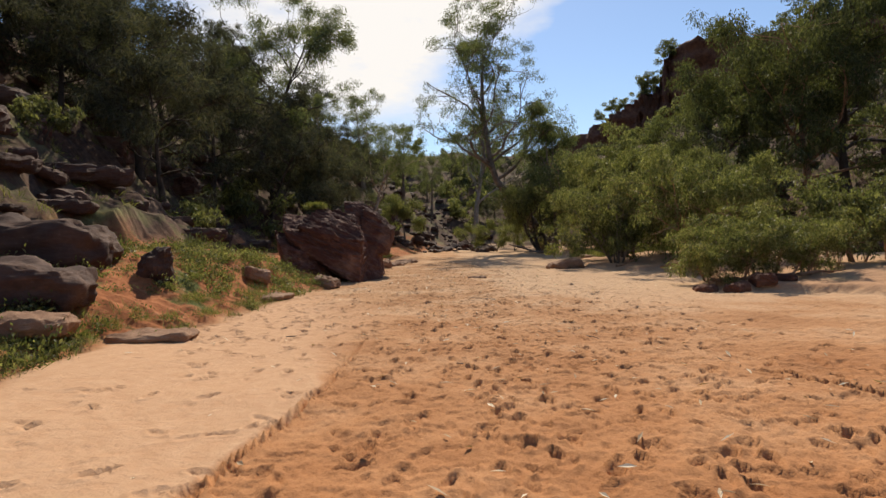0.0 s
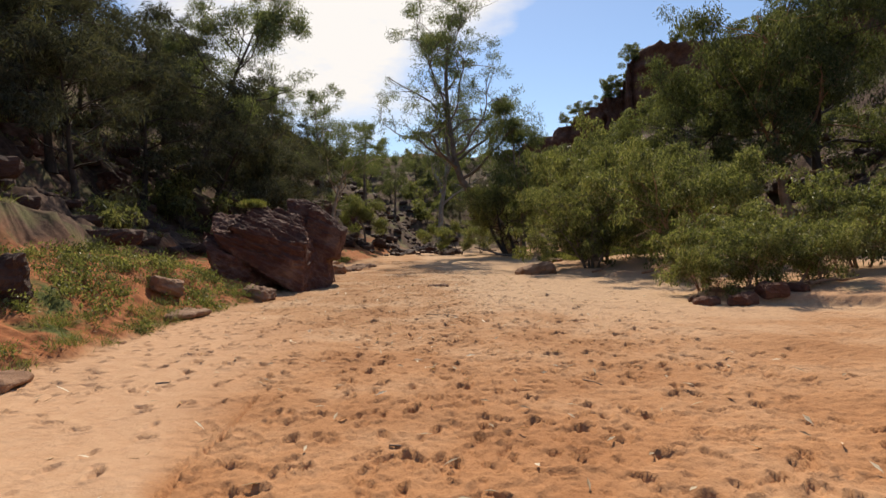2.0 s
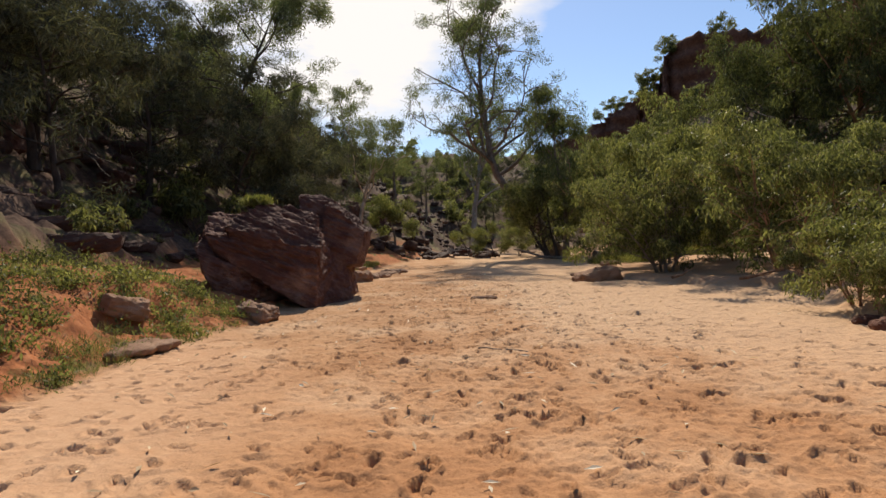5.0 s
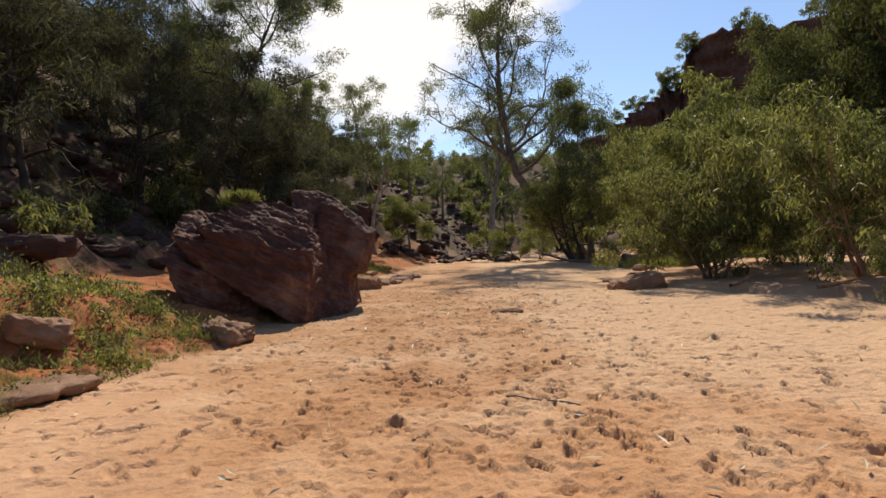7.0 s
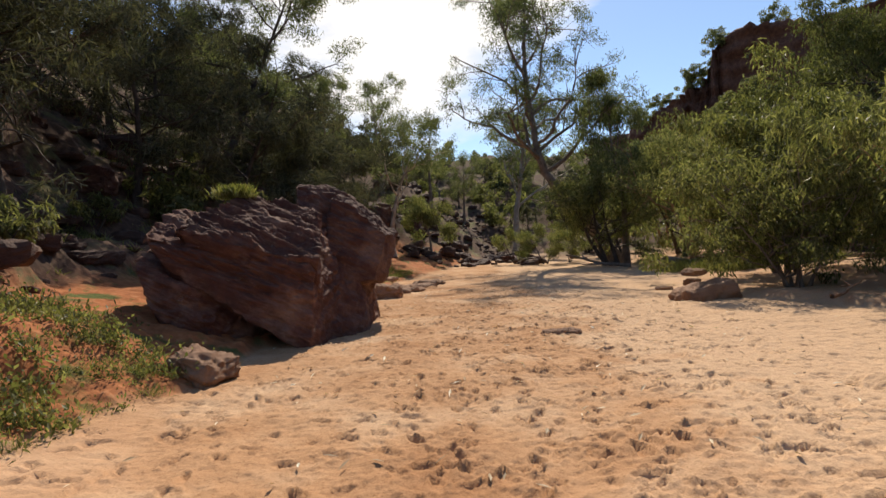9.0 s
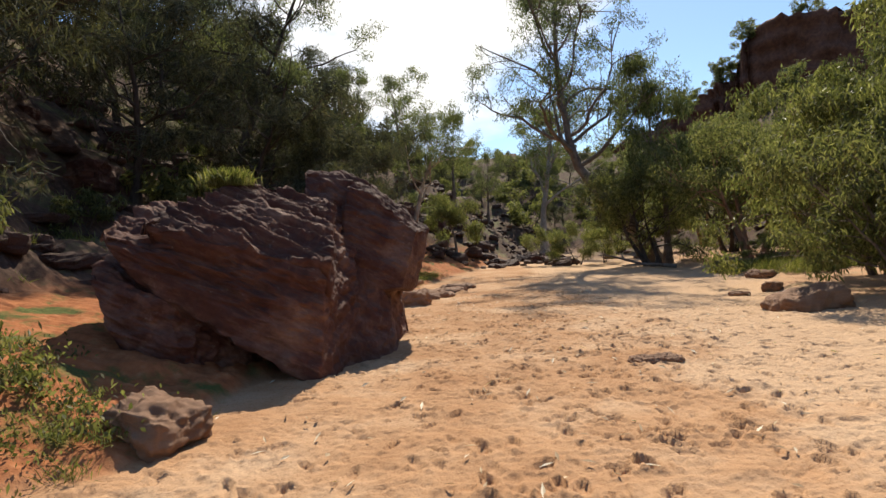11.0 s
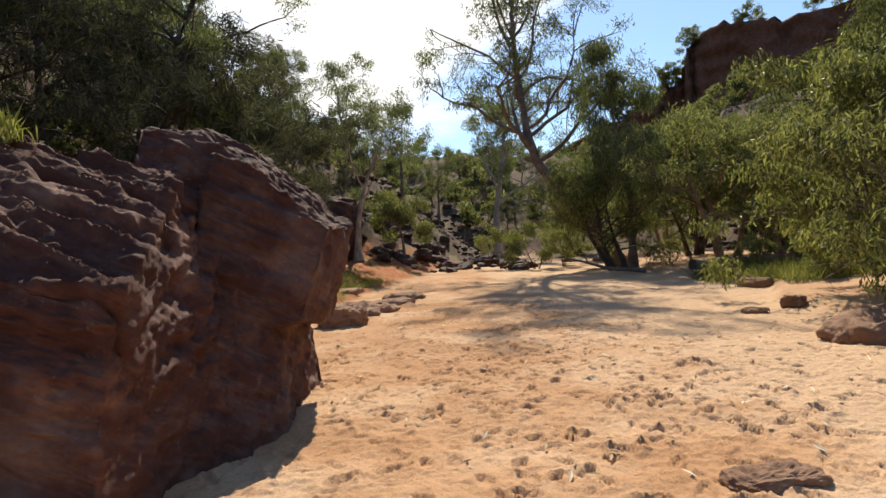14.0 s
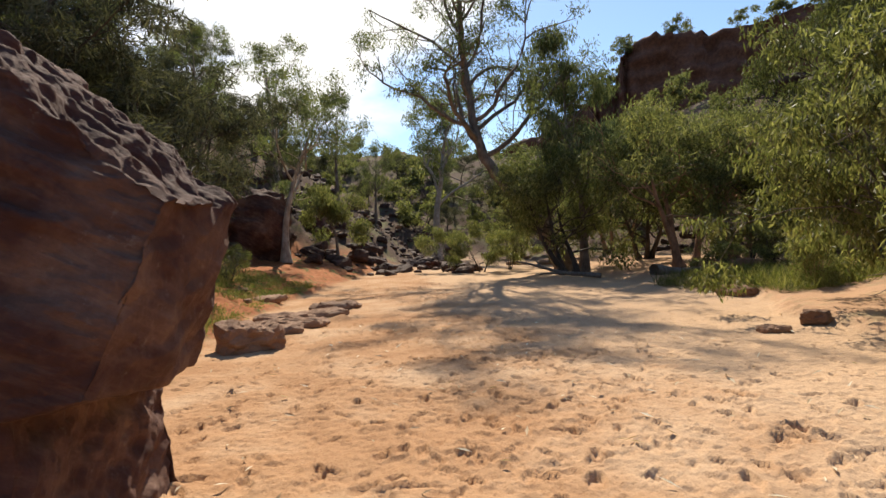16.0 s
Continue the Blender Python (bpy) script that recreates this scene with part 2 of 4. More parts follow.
LEAF_DRY = leaf_material("dry_leaf", (0.3, 0.2, 0.11), (0.5, 0.38, 0.25), (0.75, 0.68, 0.55), 0.1)
GRASS = leaf_material("grass_blade", (0.07, 0.085, 0.025), (0.14, 0.16, 0.05), (0.28, 0.26, 0.12), 0.4)
WOOD_DRY = bark_material("dry_wood", (0.12, 0.09, 0.07), (0.34, 0.27, 0.2))


# ---- mesh helpers ----
def mesh_of(name, verts, faces, mat, smooth_faces=True):
    """verts (n, 3), faces (m, k) with the same k for all."""
    verts, faces = np.asarray(verts, np.float32), np.asarray(faces, np.int32)
    me = bpy.data.meshes.new(name)
    k = faces.shape[1]
    me.vertices.add(len(verts))
    me.vertices.foreach_set("co", verts.ravel())
    me.loops.add(faces.size)
    me.loops.foreach_set("vertex_index", faces.ravel())
    me.polygons.add(len(faces))
    me.polygons.foreach_set("loop_start", np.arange(0, faces.size, k, dtype=np.int32))
    me.polygons.foreach_set("loop_total", np.full(len(faces), k, np.int32))
    me.polygons.foreach_set("use_smooth", np.full(len(faces), smooth_faces))
    me.materials.append(mat)
    me.update(calc_edges=True)
    me.validate()
    return me


def part(name, me, parent, label="", kind=""):
    ob = new(name, me)
    ob.parent = parent
    return tagged(ob, label, kind=kind)


def grid_faces(nu, nv, wrap=False):
    i, j = np.meshgrid(np.arange(nu - 1), np.arange(nv if wrap else nv - 1), indexing="ij")
    j2 = (j + 1) % nv
    return np.stack([i * nv + j, (i + 1) * nv + j, (i + 1) * nv + j2, i * nv + j2], -1).reshape(-1, 4)


# ---- ground ----
def left_edge(y):
    return np.interp(y, [-30, 5, 9, 10, 13, 16, 17.5, 19.5, 22, 26, 31, 36, 42, 50, 61, 75, 90, 120],
                     [-6.5, -5.1, -5.5, -4.8, -4.5, -4.4, -4.0, -3.8, -3.9, -3.6, -4.3, -4.4, -4.2, -3.4, -1.2, 1.5, 3.5, 4])


def right_edge(y):
    return np.interp(y, [-30, 10, 13.5, 15, 17, 19, 21, 24, 27, 32, 36, 44, 50, 58, 70, 90, 120],
                     [15, 13, 9.8, 7.2, 7.6, 8.8, 9.5, 7.5, 6.6, 7.3, 9.2, 10, 10.5, 12.5, 12, 8, 6])


def right_foot(y):
    return np.interp(y, [-60, 0, 20, 40, 60, 80, 100, 140, 200], [20, 19, 20, 23, 22, 17, 13, 12, 10])


def silt_edge(y):
    return np.interp(y, [-20, 3.4, 5.5, 8.8, 11.3, 13, 14.7, 18, 21], [-1.95, -1.76, -1.45, -1.1, -0.5, -0.9, -1.6, -3.2, -5])


def terrace(h, step, sharp):
    k = h / step
    f = np.floor(k)
    return (f + smooth(0.5 - sharp, 0.5 + sharp, k - f)) * step


def ground_height(x, y):
    """Height of the land without the small marks in the sand; also the zones soil, stone and silt."""
    x, y = np.asarray(x, float), np.asarray(y, float)
    wob = 0.25 * fbm(x * 0.8, y * 0.8, octaves=3, seed=3)
    dl, dr = left_edge(y) - x + wob, x - right_edge(y) + wob
    h = 0.05 * fbm(x * 0.35, y * 0.35, octaves=3, seed=5) * smooth(-0.5, 2.0, -dl)
    h = h + 0.55 * smooth(40, 85, y)
    # left bank of red earth, then the rocky hillside
    bank = 0.15 * smooth(0.0, 0.3, dl) + (0.45 + 0.45 * smooth(8, 14, y) * smooth(20.5, 17.5, y)) * smooth(0.2, 1.9, dl) + 0.45 * smooth(1.4, 4.2, dl)
    hd = np.maximum(dl - 4.6 + 0.8 * fbm(x * 0.2, y * 0.2, octaves=3, seed=9), 0)
    hill = np.minimum(hd * 0.72, 16 + hd * 0.12)
    hill = hill + 0.7 * fbm(x * 0.16, y * 0.16, octaves=4, seed=11) * smooth(0, 4, hd)
    hill = 0.45 * hill + 0.55 * terrace(hill + 0.35 * fbm(x * 0.5, y * 0.5, octaves=3, seed=13), 1.25, 0.2)
    h = h + bank + np.maximum(hill, 0)
    # loose rock spilling down to the creek further on
    scree = smooth(-1.5, 6, dl) * smooth(52, 76, y)
    h = h + 3.4 * scree + 0.5 * scree * fbm(x * 0.7, y * 0.7, octaves=3, seed=27)
    # low rise with scrub, flat ground behind it, then the ledges of the right side
    rise = 0.22 * smooth(0, 0.6, dr) + 0.25 * smooth(1.5, 5, dr)
    rd = np.maximum(x - right_foot(y) + 1.3 * fbm(x * 0.12, y * 0.12, octaves=3, seed=15), 0)
    rhill = np.minimum(rd * 0.62, 15 + rd * 0.13)
    rhill = rhill + 0.9 * fbm(x * 0.13, y * 0.13, octaves=4, seed=17) * smooth(0, 5, rd)
    rhill = 0.35 * rhill + 0.65 * terrace(rhill + 0.35 * fbm(x * 0.35, y * 0.35, octaves=3, seed=19), 1.5, 0.18)
    h = h + rise + np.maximum(rhill, 0)
    # the head of the valley
    e = np.maximum(y - 88 + 3 * fbm(x * 0.1, y * 0.1, octaves=3, seed=21), 0)
    head = np.minimum(e * 0.36, 20 + e * 0.04) + 0.8 * fbm(x * 0.2, y * 0.2, octaves=4, seed=23) * smooth(0, 4, e)
    h = np.where(e > 0, np.maximum(h, head + 0.5), h)
    # the sheet falls back to level ground far behind the walker
    soil = np.maximum(smooth(-0.05, 0.25, dl), 0.3 * smooth(0.05, 0.5, dr) * smooth(10.0, 2.0, dr))
    soil = soil * smooth(70, 60, y)
    stone = np.maximum(np.maximum(smooth(0.1, 1.0, hd), smooth(-2.5, 0.5, x - right_foot(y))), smooth(62, 72, y + 3 * wob) * smooth(-5, 1, np.abs(x - 8) - 3))
    stone = np.maximum(np.maximum(stone, smooth(86, 89, y)), smooth(0.1, 0.4, scree))
    silt = smooth(0.0, np.interp(y, [6, 11], [0.06, 2.6]), silt_edge(y) - x + 0.035 * fbm(x * 2, y * 2, octaves=3, seed=25)) * smooth(0.1, -0.3, dl)
    return h, soil, stone, silt


def ground_z(x, y):
    return float(ground_height(np.array([x]), np.array([y]))[0][0])


def growing(a, b, first, rate, cap):
    out, s, v = [], first, a
    while v < b:
        v += s
        out.append(v)
        s = min(s * rate, cap)
    return out


def build_ground():
    xs_in = np.concatenate([np.arange(-5.2, -3.2, 0.05), np.arange(-3.2, 4.4, 0.022), np.arange(4.4, 8.6, 0.04)])
    xs = np.array([-v for v in growing(5.2, 420, 0.08, 1.075, 30)][::-1] + list(xs_in) + growing(float(xs_in[-1]), 420, 0.08, 1.065, 30))
    ys_in = np.concatenate([np.arange(1.6, 30, 0.026), np.arange(30, 38, 0.05)])
    ys = np.array([-v for v in growing(-1.6, 420, 0.08, 1.12, 30)][::-1] + list(ys_in) + growing(float(ys_in[-1]), 700, 0.08, 1.03, 30))
    X, Y = np.meshgrid(xs, ys, indexing="ij")
    Z, soil, stone, silt = ground_height(X, Y)
    bare = np.clip(1 - soil - stone, 0, 1)
    # lumps of trampled sand and the hard lip of the silt
    Z += bare * (1 - 0.75 * silt) * (0.018 * fbm(X * 2.2, Y * 2.6, octaves=3, seed=31) + 0.006 * ridged(X * 6, Y * 8, 33) + 0.009 * fbm(X * 13, Y * 16, octaves=3, seed=34, gain=0.7))
    Z += silt * 0.045 * smooth(9.5, 6.0, Y)
    Z += stone * (0.16 * ridged(X * 0.9, Y * 0.9, 37) + 0.08 * fbm(X * 2.6, Y * 2.6, octaves=3, seed=38))
    Z += soil * 0.06 * fbm(X * 3.5, Y * 3.5, octaves=3, seed=35)

    def stamp(cx, cy, turn, length, width, depth):
        i0, i1 = np.searchsorted(xs, (cx - length, cx + length))
        j0, j1 = np.searchsorted(ys, (cy - length, cy + length))
        if i1 - i0 < 2 or j1 - j0 < 2:
            return
        dx, dy = X[i0:i1, j0:j1] - cx, Y[i0:i1, j0:j1] - cy
        u, v = dx * math.cos(turn) + dy * math.sin(turn), -dx * math.sin(turn) + dy * math.cos(turn)
        w = width * (1 - 0.25 * np.sin(3.0 * v / length))
        r = np.sqrt((u / w) ** 2 + (v / (0.5 * length)) ** 2)
        dent = -depth * smooth(1.02, 0.88, r) * (0.7 + 0.9 * v / length) + 0.42 * depth * np.exp(-((r - 1.22) / 0.2) ** 2)
        Z[i0:i1, j0:j1] += dent * bare[i0:i1, j0:j1]

    g = np.random.default_rng(11)
    count = 0
    while count < 3300:
        cx, cy = g.uniform(-4.6, 8.0), g.uniform(1.4, 35.5)
        on_silt = cx < float(silt_edge(cy))
        keep = (0.2 if cy < 9 else 0.6) if on_silt else math.exp(-((cx - 0.9) / 3.4) ** 2)
        if g.random() > keep:
            continue
        turn = g.normal(0.1, 0.8)
        stamp(cx, cy, turn, g.uniform(0.2, 0.31), g.uniform(0.045, 0.07), g.uniform(0.017, 0.047))
        count += 1
    # scuffs, hoof marks and kicked-out crumbs of damp sand
    for _ in range(2400):
        cx, cy = g.normal(1.0, 2.6), g.uniform(1.6, 30)
        if cx < float(silt_edge(cy)) and g.random() < 0.85:
            continue
        stamp(cx, cy, g.uniform(-1.6, 1.6), g.uniform(0.09, 0.2), g.uniform(0.03, 0.055), g.choice((-0.5, 1, 1)) * g.uniform(0.01, 0.022))

    def groove(x0, y0, x1, y1, depth, width):
        for s in np.linspace(0, 1, 60):
            stamp(x0 + (x1 - x0) * s + 0.05 * float(vnoise(s * 7, 0.5)), y0 + (y1 - y0) * s, 0.0, 0.14, width, depth * 0.5)

    groove(-1.79, 2.6, -1.45, 5.5, 0.12, 0.035)
    groove(-1.45, 5.5, -1.33, 8.4, 0.06, 0.035)
    groove(0.8, 15.0, 1.5, 13.1, 0.035, 0.04)
    groove(-3.25, 13.0, -3.1, 15.9, 0.03, 0.04)
    groove(3.4, 6.2, 3.9, 4.9, 0.04, 0.05)
    verts = np.stack([X, Y, Z], -1).reshape(-1, 3)
    me = mesh_of("ground", verts, grid_faces(len(xs), len(ys)), GROUND)
    zone = me.color_attributes.new("zone", "FLOAT_COLOR", "POINT")
    zone.data.foreach_set("color", np.stack([soil, stone, silt, np.ones_like(soil)], -1).astype(np.float32).ravel())
    return tagged(new("ground", me), "dry sandy creek bed with footprints between red earth banks", "ground", kind="structure")


ground = build_ground()


# ---- rocks ----
def rock_mesh(name, size, seed, mat, n=14, power=0.45, rough=0.12, strata=0.05, layers=5.0, dip=(0.25, 0.1, 1.0)):
    """A weathered block: a rounded box with ledges along its bedding and broken faces."""
    sx, sy, sz = size
    t = np.linspace(-1, 1, n)
    a, b = np.meshgrid(t, t, indexing="ij")
    one = np.ones_like(a)
    sides = [np.stack(s, -1).reshape(-1, 3) for s in
             ((a, b, one), (b, a, -one), (one, a, b), (-one, b, a), (b, one, a), (a, -one, b))]
    cube = np.concatenate(sides)
    f = grid_faces(n, n)
    faces = np.concatenate([f + k * n * n for k in range(6)])
    key = np.round(cube * 1000).astype(int)
    _, first, inv = np.unique(key, axis=0, return_index=True, return_inverse=True)
    p, faces = cube[first], inv.reshape(-1)[faces]
    ball = p / np.linalg.norm(p, axis=1, keepdims=True)
    d = ball * (1 - power) * 1.12 + p * power
    s = np.array([sx, sy, sz]) * 0.5
    q = d * s
    m = min(max(sx, sy, sz), 2.0 * min(sx, sy, sz))
    fr = 2.2 / m
    bed = q @ (np.array(dip) / np.linalg.norm(dip))
    warp = bed + 0.12 * m * fbm(*(q * fr).T, octaves=3, seed=seed)
    ledge = np.abs(((warp * layers / m) % 1.0) - 0.35)
    crag = 0.3 * rough * m * (1 - 2 * np.abs(fbm(*(q * fr * np.array([3, 3, 8])).T, octaves=4, seed=seed + 5))) if n > 50 else 0.0
    amount = crag + rough * m * fbm(*(q * fr).T, octaves=6, seed=seed + 3, gain=0.55) + strata * m * (ledge - 0.3)
    if n > 50:
        amount = 0.6 * amount + 0.4 * terrace(amount, 0.013 * m, 0.18)
    chip = np.minimum(0, vnoise(*(q * fr * 1.7).T, seed=seed + 9) + 0.25) * rough * m * 0.6
    q = q + ball * (amount + chip)[:, None]
    return mesh_of(name, q, faces, mat, smooth_faces=n > 20)


def rock(name, place, size, seed, mat, label, turn=0.0, tilt=(0, 0), sink=0.18, group="", **kw):
    ob = new(name, rock_mesh(name, size, seed, mat, **kw))
    x, y = place[:2]
    z = place[2] if len(place) > 2 else ground_z(x, y) + size[2] * (0.5 - sink)
    ob.matrix_world = pose(x, y, z, tilt[0], tilt[1], turn)
    return tagged(ob, label, "rock", group)


def block_mesh(name, low, high, seed, rough=0.05, flutes=0.09, power=0.84, n=110):
    """A great block between four corners below and four above, each left front, right front, right back, left back:
    smooth broken sides, and an upper side weathered into flutes along its dipping beds."""
    t = np.linspace(-1, 1, n)
    a, b = np.meshgrid(t, t, indexing="ij")
    one = np.ones_like(a)
    cube = np.concatenate([np.stack(k, -1).reshape(-1, 3) for k in
                           ((a, b, one), (b, a, -one), (one, a, b), (-one, b, a), (b, one, a), (a, -one, b))])
    faces = np.concatenate([grid_faces(n, n) + k * n * n for k in range(6)])
    _, first, inv = np.unique(np.round(cube * 1000).astype(int), axis=0, return_index=True, return_inverse=True)
    p, faces = cube[first], inv.reshape(-1)[faces]
    ball = p / np.linalg.norm(p, axis=1, keepdims=True)
    d = ball * (1 - power) * 1.1 + p * power
    u, v, w = ((d[:, k:k + 1] + 1) / 2 for k in range(3))
    lo, hi = np.array(low, float), np.array(high, float)

    def sheet(c):
        return c[0] * (1 - u) * (1 - v) + c[1] * u * (1 - v) + c[2] * u * v + c[3] * (1 - u) * v

    q = sheet(lo) * (1 - w) + sheet(hi) * w
    f = q[faces]
    fn = np.cross(f[:, 2] - f[:, 0], f[:, 3] - f[:, 1])
    nrm = np.zeros_like(q)
    for k in range(4):
        np.add.at(nrm, faces[:, k], fn)
    nrm /= np.linalg.norm(nrm, axis=1, keepdims=True) + 1e-9
    skin = smooth(-0.15, 0.5, nrm[:, 2])
    # beds dip to the right and towards the sand; along them run the flutes
    bed = q @ np.array([0.42, -0.28, 0.86])
    along = q @ np.array([0.86, 0.1, -0.4])
    across = q @ np.array([0.1, 0.95, 0.25])
    warp = bed + 0.10 * fbm(along * 1.1, across * 1.6, bed * 1.4, octaves=4, seed=seed)
    ledge = ((warp * 3.4) % 1.0)
    ledge = np.where(ledge < 0.75, ledge / 0.75, (1 - ledge) / 0.25)
    flute = 1 - 2 * np.abs(fbm(along * 1.3, across * 4.2, bed * 7.0, octaves=4, seed=seed + 4, gain=0.55))
    pits = np.minimum(0, vnoise(along * 9, across * 12, bed * 14, seed=seed + 6) + 0.1)
    amount = rough * (1.5 * fbm(*(q * 0.9).T, octaves=5, seed=seed + 3) + 0.5 * fbm(*(q * 4.5).T, octaves=3, seed=seed + 7))
    amount = amount + skin * flutes * (0.75 * flute + 0.7 * (ledge - 0.5) + 0.35 * pits) + (1 - skin) * 0.025 * (ledge - 0.5)
    return mesh_of(name, q + nrm * amount[:, None], faces, BOULDER)


def big_boulder():
    root = tagged(new("boulder"), "huge dark red-brown layered boulder leaning over the sand", "boulder")
    blocks = [("leaning_slab", 43, 0.06, 0.13,
               ((-5.5, 20.95, 1.5), (-3.1, 21.4, -0.2), (-2.7, 24.5, -0.2), (-6.5, 24.5, -0.1)),
               ((-5.9, 20.9, 2.12), (-3.0, 21.7, 1.35), (-3.4, 24.3, 2.4), (-6.4, 23.6, 2.8))),
              ("ridge_slab", 47, 0.06, 0.14,
               ((-5.2, 21.6, 1.2), (-3.15, 22.2, 0.4), (-3.5, 24.5, 1.0), (-4.9, 23.9, 1.2)),
               ((-5.4, 20.95, 2.2), (-2.95, 21.7, 1.45), (-3.65, 24.2, 2.72), (-4.85, 23.3, 3.0))),
              ("tall_block", 41, 0.06, 0.06,
               ((-3.15, 21.65, -0.3), (-2.42, 23.5, -0.3), (-2.4, 25.7, -0.3), (-4.3, 25.7, -0.3)),
               ((-4.15, 24.2, 3.3), (-3.15, 24.3, 3.0), (-3.05, 25.5, 3.0), (-3.9, 25.6, 3.35))),
              ("brow_block", 53, 0.05, 0.06,
               ((-3.4, 23.3, 1.0), (-2.35, 23.9, 1.0), (-2.3, 25.5, 0.9), (-3.6, 25.5, 1.0)),
               ((-3.25, 24.15, 3.1), (-2.05, 24.3, 2.0), (-2.0, 25.4, 2.05), (-3.2, 25.6, 3.1))),
              ("corner_block", 49, 0.07, 0.09,
               ((-5.2, 20.75, -0.2), (-4.6, 21.1, -0.3), (-4.0, 23.0, -0.3), (-6.4, 23.2, -0.2)),
               ((-6.0, 20.95, 1.55), (-5.0, 21.1, 1.0), (-4.3, 22.5, 1.4), (-6.7, 22.8, 2.2)))]
    for name, seed, rough, flutes, low, high in blocks:
        part(name, block_mesh(name, low, high, seed, rough, flutes), root)
    return root


boulder = big_boulder()


# ---- trees and shrubs ----
def tube(points, radii, sides):
    """Verts and quads of a tapered tube along a line."""
    p = np.asarray(points, float)
    d = np.gradient(p, axis=0)
    d /= np.linalg.norm(d, axis=1, keepdims=True) + 1e-9
    ref = np.where(np.abs(d[:, 2:3]) > 0.9, np.array([[1.0, 0, 0]]), np.array([[0, 0, 1.0]]))
    u = np.cross(d, ref)
    u /= np.linalg.norm(u, axis=1, keepdims=True) + 1e-9
    v = np.cross(d, u)
    ang = np.linspace(0, 2 * math.pi, sides, endpoint=False)
    ring = u[:, None] * np.cos(ang)[None, :, None] + v[:, None] * np.sin(ang)[None, :, None]
    verts = p[:, None] + ring * np.asarray(radii)[:, None, None]
    return verts.reshape(-1, 3), grid_faces(len(p), sides, wrap=True)


def joined(pieces):
    vs, fs, k = [], [], 0
    for v, f in pieces:
        vs.append(v)
        fs.append(f + k)
        k += len(v)
    return np.concatenate(vs), np.concatenate(fs)


def bend(g, start, way, length, steps, wander, lift):
    """A crooked line from start along way; lift pulls it up or down."""
    p, d = np.array(start, float), np.array(way, float)
    d /= np.linalg.norm(d)
    out = [p.copy()]
    for _ in range(steps):
        d = d + g.normal(0, wander, 3) + np.array([0, 0, lift])
        d /= np.linalg.norm(d)
        p = p + d * length / steps
        out.append(p.copy())
    return np.array(out)


def leaf_blades(g, spots, count, spread, length, width, droop):
    """count narrow leaves, one near each of the given spots: two bent triangles each."""
    c = spots + g.normal(0, 1, (count, 3)) * spread
    d = g.normal(0, 1, (count, 3)) + np.array([0, 0, -droop])
    d /= np.linalg.norm(d, axis=1, keepdims=True)
    s = np.cross(d, g.normal(0, 1, (count, 3)))
    s /= np.linalg.norm(s, axis=1, keepdims=True) + 1e-9
    n = np.cross(d, s)
    L = length * g.uniform(0.6, 1.35, (count, 1))
    W = width * g.uniform(0.7, 1.3, (count, 1))
    verts = np.stack([c, c + d * L * 0.45 + s * W * 0.5 + n * L * 0.06, c + d * L, c + d * L * 0.45 - s * W * 0.5 + n * L * 0.06], 1)
    return verts.reshape(-1, 3), np.arange(count * 4).reshape(-1, 4)


